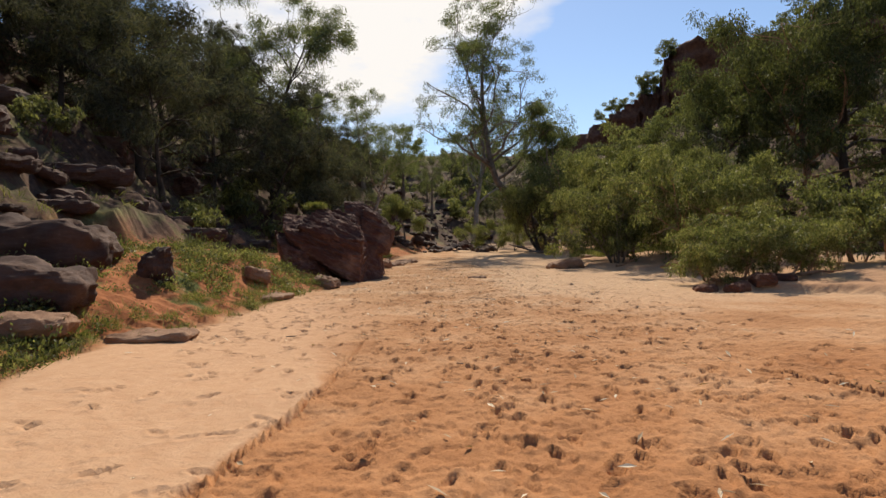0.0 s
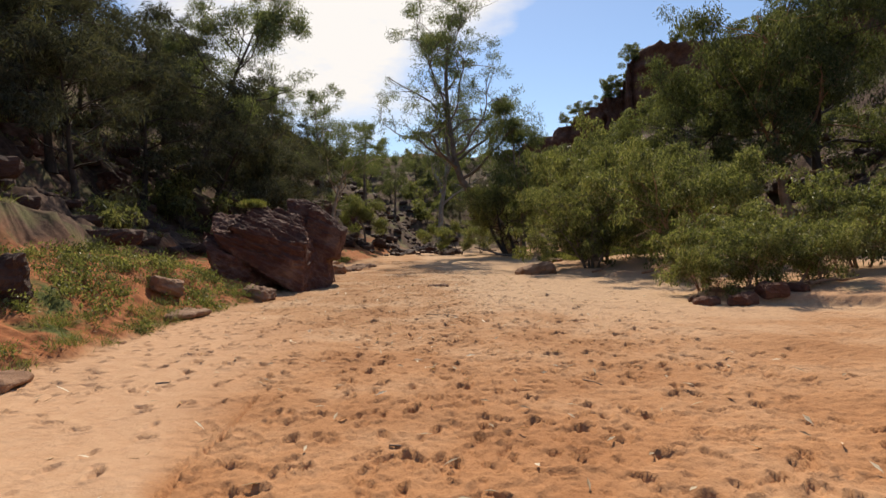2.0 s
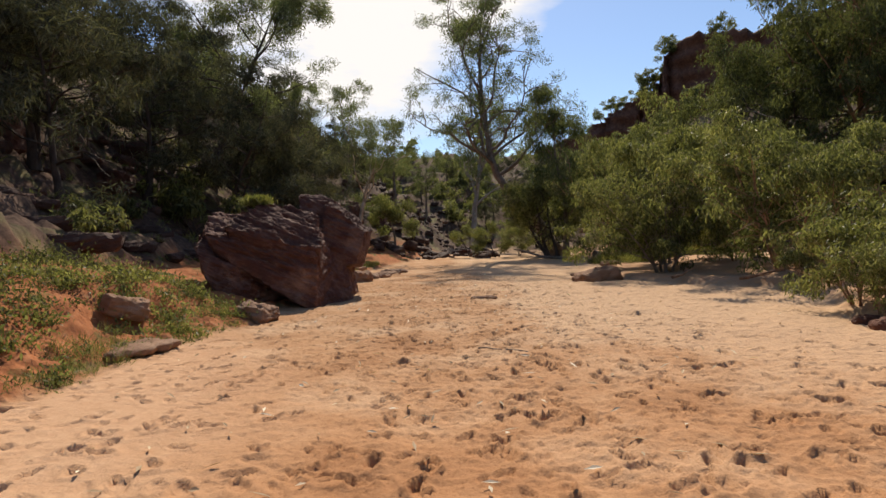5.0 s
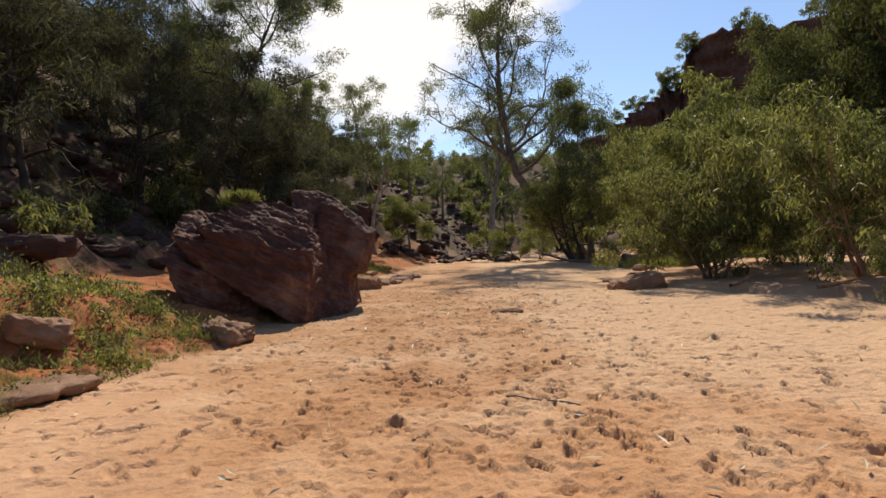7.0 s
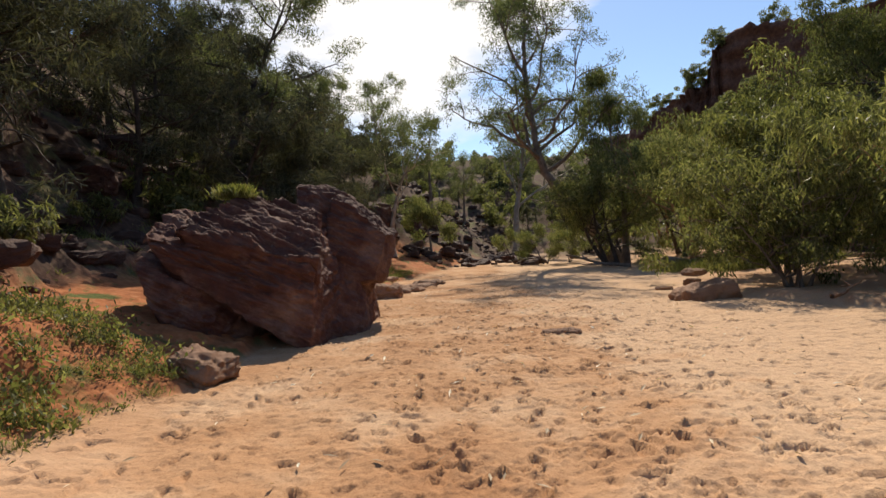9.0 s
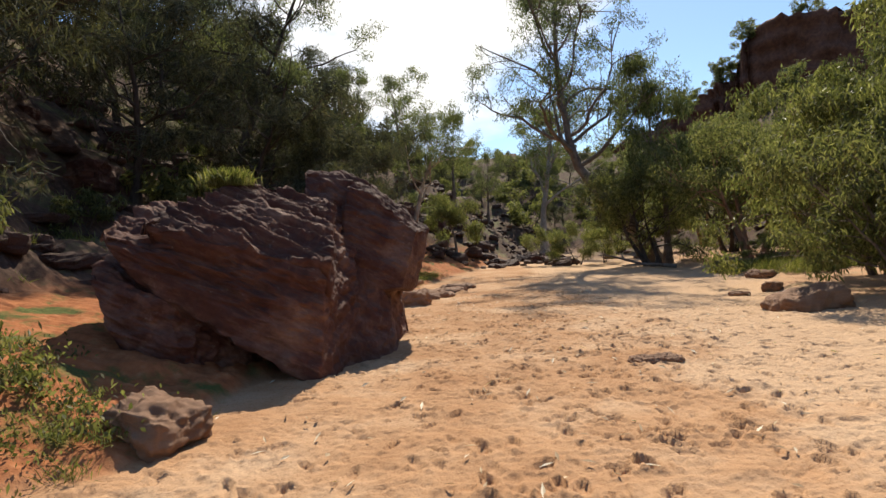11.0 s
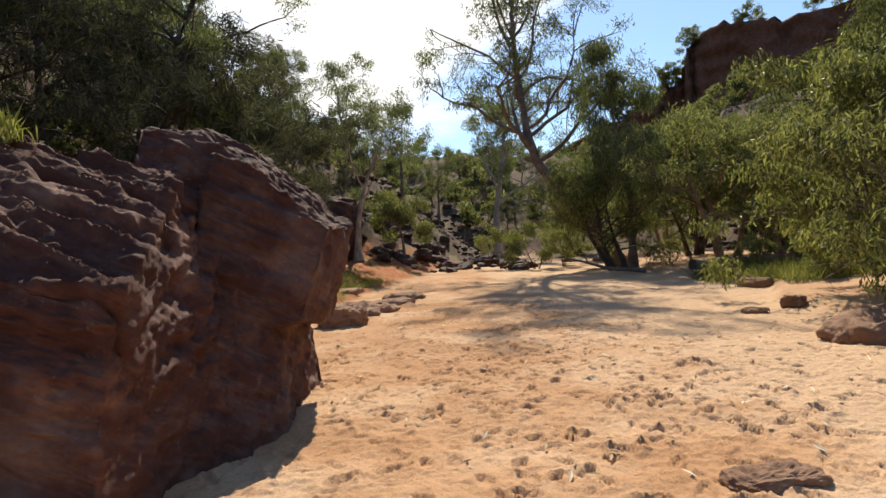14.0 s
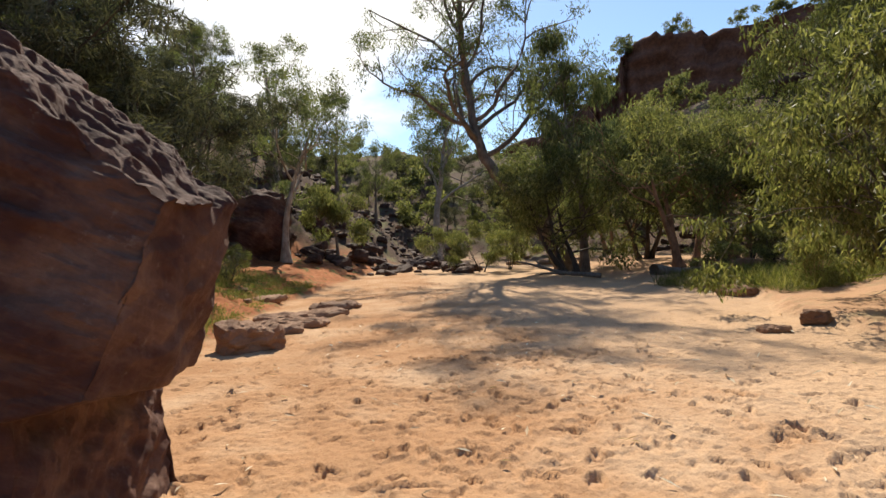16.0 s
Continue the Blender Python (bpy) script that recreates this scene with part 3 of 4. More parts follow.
def tree(name, label, category, place, height, spread, bark, leaf, leaves, seed, trunk_r=0.2, stems=1, lean=(0, 0), low=0.35,
         limbs=9, branches=4, leaf_len=0.25, leaf_w=0.05, droop=0.6, tuft=0.2, up=0.5, line=None, group="", sweep=(0, 0), plain=False, clump=90):
    """A tree with its base at the origin: stems, limbs, fine twigs, and a crown of single leaves."""
    g = np.random.default_rng(seed)
    x, y = place[:2]
    z = place[2] if len(place) > 2 else ground_z(x, y)
    root = tagged(new(name), label, category, group)
    root.location = (x, y, z - 0.05)
    spots, twigs = [], []
    for k in range(stems):
        if line is not None:
            pts = np.array(line, float)
            t = np.linspace(0, len(pts) - 1, 5 * (len(pts) - 1) + 1)
            trunk = np.stack([np.interp(t, np.arange(len(pts)), pts[:, a]) for a in range(3)], 1)
            for _ in range(3):
                trunk[1:-1] = (trunk[:-2] + 2 * trunk[1:-1] + trunk[2:]) / 4
            trunk[1:-1] += g.normal(0, 0.05, (len(trunk) - 2, 3))
        else:
            a = g.uniform(0, 2 * math.pi)
            out = 0.0 if stems == 1 else g.uniform(0.15, 0.5)
            way = (lean[0] + out * math.cos(a), lean[1] + out * math.sin(a), 1.0)
            start = (0, 0, 0) if stems == 1 else (0.12 * spread * math.cos(a), 0.12 * spread * math.sin(a), 0)
            trunk = bend(g, start, way, height * g.uniform(0.72, 0.85), 12, 0.08, 0.02)
        n = len(trunk)
        s = np.linspace(0, 1, n)
        radii = trunk_r * (1 - 0.92 * s ** 0.8) * (1 + 0.5 * np.exp(-s * 18))
        v, f = tube(trunk, radii, 9 if trunk_r > 0.12 else 6)
        if plain and stems > 1:
            twigs.append((v, f))
        else:
            part("trunk" if stems == 1 else "stem", mesh_of("trunk", v, f, bark), root)
        for q in range(limbs):
            at = low + (0.98 - low) * (q + g.uniform(0, 1)) / limbs
            i = min(int(at * (n - 1)), n - 1)
            a = q * 2.4 + g.uniform(-0.6, 0.6)
            rise = up * g.uniform(0.5, 1.6)
            reach = spread * g.uniform(0.6, 1.1) * (1.1 - 0.6 * max(at - 0.55, 0) / 0.45)
            limb = bend(g, trunk[i], (math.cos(a) + sweep[0], math.sin(a) + sweep[1], rise), reach, 8, 0.2, 0.05 - 0.04 * droop)
            r0 = min(radii[i] * 0.6, 0.035 * reach)
            v, f = tube(limb, np.linspace(r0, r0 * 0.3, len(limb)), 3 if plain else 5)
            if plain:
                twigs.append((v, f))
            else:
                part("limb", mesh_of("limb", v, f, bark), root)
            for _ in range(branches):
                j = g.integers(2, len(limb))
                way = limb[j] - limb[j - 1]
                way = way / np.linalg.norm(way) + g.normal(0, 0.6, 3) + np.array([0, 0, 0.3 * up])
                branch = bend(g, limb[j], way, reach * g.uniform(0.25, 0.5), 5, 0.2, 0.03)
                twigs.append(tube(branch, np.linspace(r0 * 0.4, r0 * 0.15, len(branch)), 3))
                for _ in range(3):
                    e = g.integers(2, len(branch))
                    way = branch[e] - branch[e - 1]
                    way = way / np.linalg.norm(way) + g.normal(0, 0.7, 3)
                    twig = bend(g, branch[e], way, reach * g.uniform(0.12, 0.26), 4, 0.25, 0.02 - 0.3 * max(droop - 0.7, 0))
                    if not plain:
                        twigs.append(tube(twig, np.linspace(r0 * 0.16, r0 * 0.05, len(twig)), 3))
                    spots.extend(twig[2:])
    part("brushwood", mesh_of("brushwood", *joined(twigs), bark), root, kind="stuff")
    # foliage hangs in clumps round some of the twig ends, dense on their outside
    n_clump = max(12, leaves // clump)
    ends = np.array(spots)
    heart = ends[g.choice(len(ends), n_clump)]
    size = tuft * g.uniform(0.9, 2.6, n_clump)
    pick = g.choice(n_clump, leaves, p=size ** 2 / (size ** 2).sum())
    way = g.normal(0, 1, (leaves, 3))
    way /= np.linalg.norm(way, axis=1, keepdims=True)
    at = heart[pick] + way * (size[pick] * g.uniform(0.25, 1.0, leaves) ** 0.6)[:, None] * np.array([1, 1, 0.75])
    v, f = leaf_blades(g, at, leaves, 0.02, leaf_len, leaf_w, droop * 2)
    part("crown", mesh_of("crown", v, f, leaf, smooth_faces=False), root, kind="stuff")
    return root


def again(ob, x, y, turn, size, sink=0.05):
    """A copy of a plant or rock on the ground at x, y, turned and scaled."""
    return copy_thing(ob, Matrix.Translation((x, y, ground_z(x, y) - sink)) @ Matrix.Rotation(turn, 4, "Z") @ Matrix.Scale(size, 4))


# left hillside: pale gums among dark casuarinas
tree("gum_tree", "tall gum with pale grey trunk on the rocky hillside", "tree", (-13.6, 42), 16.5, 7.0, BARK_DARK, LEAF_GUM, 36000, 101,
     trunk_r=0.3, low=0.45, limbs=12, branches=5, leaf_len=0.19, leaf_w=0.045, droop=0.7, clump=26, tuft=0.31, lean=(0.16, 0), up=0.7)
casuarinas = []
for i, (x, y, h, r) in enumerate([(-12.5, 26, 9.5, 3.6), (-10.8, 37, 11, 3.6), (-6.9, 37.5, 9, 2.8), (-16, 30, 11, 4.2)]):
    casuarinas.append(tree("casuarina", "dark bushy casuarina tree growing between rocks on the slope", "tree", (x, y), h, r, BARK_DARK, LEAF_DARK,
                           9500, 120 + i, trunk_r=0.16, low=0.3, limbs=16, branches=5, leaf_len=0.36, leaf_w=0.04, droop=0.4, tuft=0.3, up=0.3,
                           group="casuarinas on the slope", plain=True))
for i, (x, y, size) in enumerate([(-8.2, 41.5, 1.0), (-19, 23, 0.9), (-13, 45, 1.1), (-8.8, 49, 0.95), (-21, 36, 1.0), (-16.5, 18, 0.75), (-24, 27, 0.95),
                                  (-16, 40, 1.0), (-19, 13, 0.75), (-27, 40, 1.0), (-25, 17, 0.8), (-30, 30, 1.0), (-18, 50, 1.1), (-12, 55, 1.0),
                                  (-24, 48, 1.05), (-15, 64, 1.0), (-22, 62, 1.1), (-11, 66, 0.8), (-31, 50, 1.1), (-29, 20, 0.9), (-34, 38, 1.0),
                                  (-14, 27, 1.1), (-17, 26, 1.0), (-13, 33, 1.1), (-21, 31, 1.1),
                                  (-20.5, 43.5, 1.4), (-24, 42, 1.45), (-17.5, 47, 1.35), (-28, 38, 1.4), (-17, 76, 1.0), (-9, 82, 0.8), (-26, 76, 1.1), (-23, 9, 0.8)]):
    again(casuarinas[i % 4], x, y, i * 1.7, size)
tree("gum_tree", "slender white-barked gum with forked trunk beside the creek", "tree", (-6.2, 55), 12.5, 4.6, BARK_PALE, LEAF_GUM, 9000, 151,
     trunk_r=0.26, low=0.38, limbs=10, leaf_len=0.22, leaf_w=0.05, lean=(0.05, 0), clump=26, tuft=0.29, up=0.9)
slender = tree("gum_tree", "slender pale gum with thin open crown", "tree", (-9, 70), 15, 4.4, BARK_GREY, LEAF_GUM, 8000, 152,
               trunk_r=0.25, low=0.4, limbs=9, leaf_len=0.26, leaf_w=0.06, clump=26, tuft=0.33, up=0.9)
again(slender, -4.5, 76, 2.0, 0.9)
again(slender, -1.0, 92, 4.0, 0.85)
again(slender, -12, 60, 1.0, 0.85)
again(slender, -22, 15, 3.0, 0.6)
for i, (x, y, size) in enumerate([(-16, 100, 0.9), (-8, 104, 0.8), (-2, 112, 0.8), (10, 101, 0.75), (17, 106, 0.9), (24, 100, 1.0), (3, 122, 0.8), (-12, 120, 0.9),
                                  (14, 120, 0.8), (-24, 112, 1.0), (30, 115, 1.0), (8, 93, 0.6)]):
    again(casuarinas[(i + 1) % 4], x, y, i * 2.3, size)
tree("small_tree", "small rounded drooping green tree at the foot of the slope", "tree", (-3.6, 60), 5.4, 2.4, BARK_GREY, LEAF_OLIVE, 9000, 153,
     trunk_r=0.13, low=0.4, limbs=13, leaf_len=0.28, leaf_w=0.05, droop=0.9, tuft=0.3)

# the creek ahead
tree("gum_tree", "white-trunked river gum standing on rocks in the creek", "tree", (5.4, 82), 21, 8.5, BARK_PALE, LEAF_GUM, 17000, 161,
     trunk_r=0.5, low=0.35, limbs=13, branches=5, leaf_len=0.32, leaf_w=0.075, lean=(-0.08, 0), clump=26, tuft=0.44, up=0.8)
tree("gum_tree", "old river gum with thick leaning trunk and open crown", "tree", (10.5, 55), 22, 8.6, BARK_GREY, LEAF_GUM, 32000, 162,
     trunk_r=0.55, low=0.4, limbs=24, branches=6, leaf_len=0.25, leaf_w=0.055, clump=26, tuft=0.29, up=0.7,
     line=[(0, 0, 0), (-1.5, 0, 3.0), (-3.5, 0, 4.9), (-5.2, 0, 7.6), (-5.6, 0, 10.2), (-6.1, 0, 15.5), (-6.0, 0, 18.2), (-5.6, 0, 21)], sweep=(-0.08, 0))
tree("weeping_gum", "tall green gum with weeping foliage", "tree", (10.6, 52.5), 18, 3.8, BARK_GREY, LEAF_GUM, 19000, 163,
     trunk_r=0.26, low=0.3, limbs=18, branches=5, leaf_len=0.34, leaf_w=0.05, droop=1.3, clump=26, tuft=0.35, up=0.8)
tea_a = tree("tea_tree", "dense dark green tree with several orange-brown stems", "tree", (13.7, 47), 8.4, 4.4, BARK_ORANGE, LEAF_OLIVE, 17000, 164,
             trunk_r=0.2, stems=3, low=0.4, limbs=9, branches=5, leaf_len=0.27, leaf_w=0.06, tuft=0.36, plain=True)
tea_b = tree("tea_tree", "dense dark green tree leaning over the creek bed", "tree", (9.2, 50.5), 7.4, 3.4, BARK_DARK, LEAF_OLIVE, 15000, 165,
             trunk_r=0.18, stems=3, low=0.25, limbs=9, branches=5, leaf_len=0.27, leaf_w=0.06, tuft=0.36, plain=True)
for i, (x, y, size) in enumerate([(18.5, 50, 1.0), (16, 56, 1.0), (22, 58, 1.1), (13, 64, 0.9), (19, 68, 1.0), (26, 66, 1.0), (23, 47, 0.9), (12.5, 74, 0.8)]):
    again((tea_a, tea_b)[i % 2], x, y, i * 2.1, size)
bush = tree("shrub", "light green low shrub beside the creek bed", "shrub", (5.6, 57), 3.1, 1.8, BARK_DARK, LEAF_BRIGHT, 5500, 170, trunk_r=0.04,
            stems=4, low=0.2, limbs=5, leaf_len=0.18, leaf_w=0.04, tuft=0.2, group="low shrubs by the creek")
for i, (x, y, size) in enumerate([(3.4, 58, 0.9), (7.6, 58.5, 0.95), (14, 41, 0.7), (11.5, 40.5, 0.5), (16.5, 43, 0.9), (12.8, 37.5, 0.5), (18.5, 39, 0.8),
                                  (-6.5, 43, 0.45), (-7.5, 30, 0.5)]):
    again(bush, x, y, i * 1.3, size)
slope_bush = tree("slope_bush", "dull olive bush growing on the rocky slope", "bush", (30, 52), 2.6, 1.9, BARK_DARK, LEAF_OLIVE, 1200, 175, trunk_r=0.05,
                  stems=3, low=0.15, limbs=4, branches=2, leaf_len=0.34, leaf_w=0.1, tuft=0.26, group="bushes on the slopes", plain=True)
g_bush = np.random.default_rng(5)
spots_bush = [(g_bush.uniform(19, 48), g_bush.uniform(18, 95)) for _ in range(46)] + [(g_bush.uniform(-34, -9), g_bush.uniform(6, 90)) for _ in range(26)] \
    + [(g_bush.uniform(-40, 50), g_bush.uniform(94, 150)) for _ in range(95)] + [(g_bush.uniform(50, 90), g_bush.uniform(60, 150)) for _ in range(24)]
for x, y in spots_bush:
    again(slope_bush, x, y, g_bush.uniform(0, 6), g_bush.uniform(0.5, 1.3) * (1.0 if y < 95 else 1.7))

# right side
tree("willow_bush", "large olive-green willowy bush at the edge of the sand", "bush", (10.3, 31.2), 6.8, 2.9, BARK_GREY, LEAF_BRIGHT, 30000, 181,
     trunk_r=0.06, stems=7, low=0.2, limbs=9, branches=4, leaf_len=0.2, leaf_w=0.05, droop=0.9, tuft=0.24, up=0.45)
tree("willow_bush", "yellow-green willowy bush on a low sandy rise", "bush", (8.3, 27.0), 4.8, 2.1, BARK_GREY, LEAF_OLIVE, 17000, 182,
     trunk_r=0.045, stems=6, low=0.1, limbs=9, branches=4, leaf_len=0.18, leaf_w=0.042, droop=0.8, tuft=0.21, up=0.45)
tree("willow_bush", "bright green bush with arching orange-brown stems", "bush", (10.8, 23.6), 4.8, 2.6, BARK_ORANGE, LEAF_BRIGHT, 20000, 183,
     trunk_r=0.06, stems=6, low=0.2, limbs=9, branches=4, leaf_len=0.18, leaf_w=0.042, droop=0.8, tuft=0.22, up=0.45)
tree("willow_bush", "olive bush behind the sandy rise", "bush", (13.5, 29.5), 5.6, 3.0, BARK_GREY, LEAF_OLIVE, 20000, 184,
     trunk_r=0.06, stems=6, low=0.12, limbs=8, branches=4, leaf_len=0.2, leaf_w=0.05, droop=0.8, tuft=0.26, up=0.45)
sapling = tree("sapling", "low leggy scrub with narrow green leaves on bare roots", "shrub", (10.2, 17.6), 2.0, 1.2, BARK_ORANGE, LEAF_BRIGHT, 6000, 190,
               trunk_r=0.025, stems=5, low=0.2, limbs=5, leaf_len=0.13, leaf_w=0.032, tuft=0.14, up=0.6, clump=60, group="scrub on the sandy rise")
for i, (x, y, size) in enumerate([(7.5, 15.8, 0.6), (8.2, 15.7, 0.75), (7.9, 16.9, 0.9), (9.0, 16.4, 0.8), (10.2, 16.0, 0.7), (11.6, 16.8, 0.85), (13.6, 18.6, 1.35), (15.2, 19.4, 1.3), (12.4, 19.5, 0.85), (9.4, 20.5, 0.6),
                                  (14, 16.5, 0.9), (17, 20, 1.2), (11.2, 27.5, 0.7), (11.2, 36.0, 0.7)]):
    again(sapling, x, y, i * 1.9, size)
big_gum = tree("gum_tree", "big dark green gum with straight dark trunk on the slope", "tree", (28.6, 40), 17, 7.6, BARK_DARK, LEAF_DEEP, 38000, 201,
     trunk_r=0.36, low=0.3, limbs=17, branches=6, leaf_len=0.3, leaf_w=0.065, droop=0.9, clump=60, tuft=0.44)
tree("gum_tree", "gum with orange-brown leaning trunk on the slope", "tree", (26.2, 39.5), 15, 8.0, BARK_ORANGE, LEAF_DEEP, 38000, 202,
     trunk_r=0.36, low=0.3, limbs=17, branches=6, leaf_len=0.3, leaf_w=0.065, droop=0.9, clump=60, tuft=0.44, lean=(-0.25, 0))
again(big_gum, 20.8, 43.5, 2.0, 0.92)

# ---- rocks on the banks ----
rock("rock", (-8.9, 11.9), (3.6, 2.2, 1.25), 301, DARK_ROCK, "large dark flat-topped rock on the grassy bank", turn=15, n=26, sink=0.42)
rock("rock", (-7.35, 9.6), (2.7, 1.6, 0.95), 302, DARK_ROCK, "rounded dark red rock half buried in the bank", turn=5, n=26, sink=0.42)
rock("rock", (-6.2, 8.3), (1.2, 0.9, 0.34), 303, TAN_ROCK, "low tan rock at the edge of the sand", turn=30, n=22)
rock("rock", (-6.15, 12.2), (0.55, 0.45, 0.85), 304, DARK_ROCK, "small upright red-brown stone among weeds", n=18)
rock("rock", (5.75, 26.7), (1.7, 0.9, 0.55), 305, TAN_ROCK, "flat wedge-shaped tan rock half buried in sand", turn=20, tilt=(0, -8), sink=0.25, n=24, strata=0.02)
rock("rock", (1.3, 21.8), (0.7, 0.32, 0.13), 306, TAN_ROCK, "small flat brown rock in the sand", turn=10, n=18, sink=0.42)
rock("rock", (-3.9, 19.0), (0.8, 0.7, 0.4), 307, TAN_ROCK, "layered pale rock beside the weeds", turn=-20, tilt=(0, 12), n=26, strata=0.06, layers=7, sink=0.36)
rock("rock", (-3.35, 31.9), (1.15, 0.9, 0.6), 308, TAN_ROCK, "small brown rock at the edge of the sand", turn=25, n=20)
rock("rock", (6.05, 30.7), (0.55, 0.4, 0.13), 309, TAN_ROCK, "small brown rock on the sand", n=16)
rock("rock", (7.05, 30.9), (0.42, 0.42, 0.32), 310, TAN_ROCK, "pale angular rock on the sand", turn=40, n=16)
rock("rock", (-4.7, 15.3), (1.4, 0.8, 0.16), 312, TAN_ROCK, "flat sheet of tan rock at the foot of the bank", turn=70, n=22, sink=0.3, strata=0.03)
rock("rock", (-5.0, 9.5), (1.4, 0.8, 0.18), 313, TAN_ROCK, "flat ledge of tan rock at the foot of the bank", turn=10, n=22, sink=0.3, strata=0.03)
rock("rock", (-5.4, 16.4), (0.7, 0.5, 0.36), 314, TAN_ROCK, "layered tan rock jutting out of the earth bank", turn=50, tilt=(0, 15), n=22, strata=0.06)
rock("boulder", (-8.9, 57, 3.0), (4.9, 4.5, 4.8), 311, BOULDER, "dark square boulder at the foot of the slope", turn=10, n=40, sink=0.1)

slabs = []
for i, (size, mat) in enumerate([((2.4, 1.5, 0.7), DARK_ROCK), ((1.6, 1.3, 0.9), DARK_ROCK), ((3.2, 1.8, 0.8), DARK_ROCK), ((1.1, 0.8, 0.5), TAN_ROCK),
                                 ((2.0, 1.6, 1.3), BOULDER), ((2.8, 1.4, 0.5), TAN_ROCK)]):
    slabs.append(rock("rock", (-12 - 2 * i, 14 + 3 * i), size, 320 + i, mat, "broken layered rock slab on the hillside", n=9, rough=0.1, strata=0.06, layers=4,
                      group="rocks on the slopes"))
g_rock = np.random.default_rng(9)


def scatter(count, x0, x1, y0, y1, lo, hi, kinds, keep=lambda x, y: True):
    done = 0
    while done < count:
        x, y = g_rock.uniform(x0, x1), g_rock.uniform(y0, y1)
        if not keep(x, y):
            continue
        size = lo + (hi - lo) * g_rock.random() ** 2
        again(slabs[kinds[g_rock.integers(len(kinds))]], x, y, g_rock.normal(1.4, 0.5), size, sink=-0.1 * size)
        done += 1


scatter(78, -24, -8, 6, 62, 0.35, 1.15, (0, 1, 2, 2, 4), lambda x, y: x < float(left_edge(y)) - (6.5 if y < 27 else 4.4))
scatter(46, -13.5, -8.8, 9, 34, 0.2, 0.7, (0, 1, 2), lambda x, y: x < float(left_edge(y)) - 4)
scatter(58, 19, 46, 14, 90, 0.7, 2.0, (0, 1, 2, 2, 5), lambda x, y: x > float(right_foot(y)) - 1)
scatter(52, -9, 4.5, 57, 98, 0.3, 1.2, (0, 1, 3, 4))
scatter(10, 6, 14, 58, 92, 0.4, 1.2, (3, 5, 0))
scatter(8, 9, 18, 36, 50, 0.4, 0.9, (3, 5))
scatter(8, -6, -3.6, 33, 42, 0.25, 0.6, (3, 5))


def scree(label, count, x0, x1, y0, y1, lo, hi, seed):
    """Loose broken stones in one mesh: weathered blocks turned and sunk at random."""
    g = np.random.default_rng(seed)
    kinds = []
    for k in range(4):
        me = rock_mesh("stone", (1.5, 1.1, 0.62), seed + k, DARK_ROCK, n=6, rough=0.1, strata=0.05, layers=3)
        co, vi = np.empty(len(me.vertices) * 3, np.float32), np.empty(len(me.loops), np.int32)
        me.vertices.foreach_get("co", co)
        me.loops.foreach_get("vertex_index", vi)
        kinds.append((co.reshape(-1, 3), vi.reshape(-1, 4)))
        bpy.data.meshes.remove(me)
    x, y = g.uniform(x0, x1, count), g.uniform(y0, y1, count)
    z = ground_height(x, y)[0]
    pieces = []
    for k in range(count):
        co, f = kinds[k % 4]
        size = lo + (hi - lo) * g.random() ** 2
        m = Euler((g.normal(0, 0.2), g.normal(0, 0.2), g.uniform(0, 6.3))).to_matrix()
        pieces.append((co @ np.array(m).T * size + np.array([x[k], y[k], z[k] + 0.12 * size]), f))
    tagged(new("scree", mesh_of("scree", *joined(pieces), DARK_ROCK, smooth_faces=False)), label, "rocks", kind="stuff")


scree("loose dark broken stones at the head of the creek", 420, -12, 5.5, 56, 104, 0.25, 1.1, 501)
scree("loose dark broken stones on the wooded slope", 320, -24, -8.8, 8, 56, 0.2, 0.8, 511)
scree("loose red-brown stones between the ledges of the slope", 320, 20, 44, 16, 86, 0.25, 1.1, 521)
for i, (x, y, turn) in enumerate([(-3.4, 34.0, 20), (-3.0, 35.4, -10), (-2.6, 37.3, 35), (-3.5, 36.6, 5), (-2.3, 39.0, 15)]):
    rock("rock", (x, y), (1.5, 0.9, 0.24), 530 + i, TAN_ROCK, "flat slab of pale rock at the edge of the sand", turn=turn, n=16, sink=0.25, strata=0.03)
for i, (x, y, size) in enumerate([(6.9, 14.9, 0.5), (7.5, 14.6, 0.65), (8.3, 14.8, 0.7), (9.1, 15.1, 0.55), (7.1, 15.7, 0.4)]):
    rock("rock", (x, y), (size, 0.7 * size, 0.45 * size), 540 + i, CLIFF_ROCK, "clod of dark red earth fallen from the eroded edge", turn=i * 40, n=12, sink=0.25)



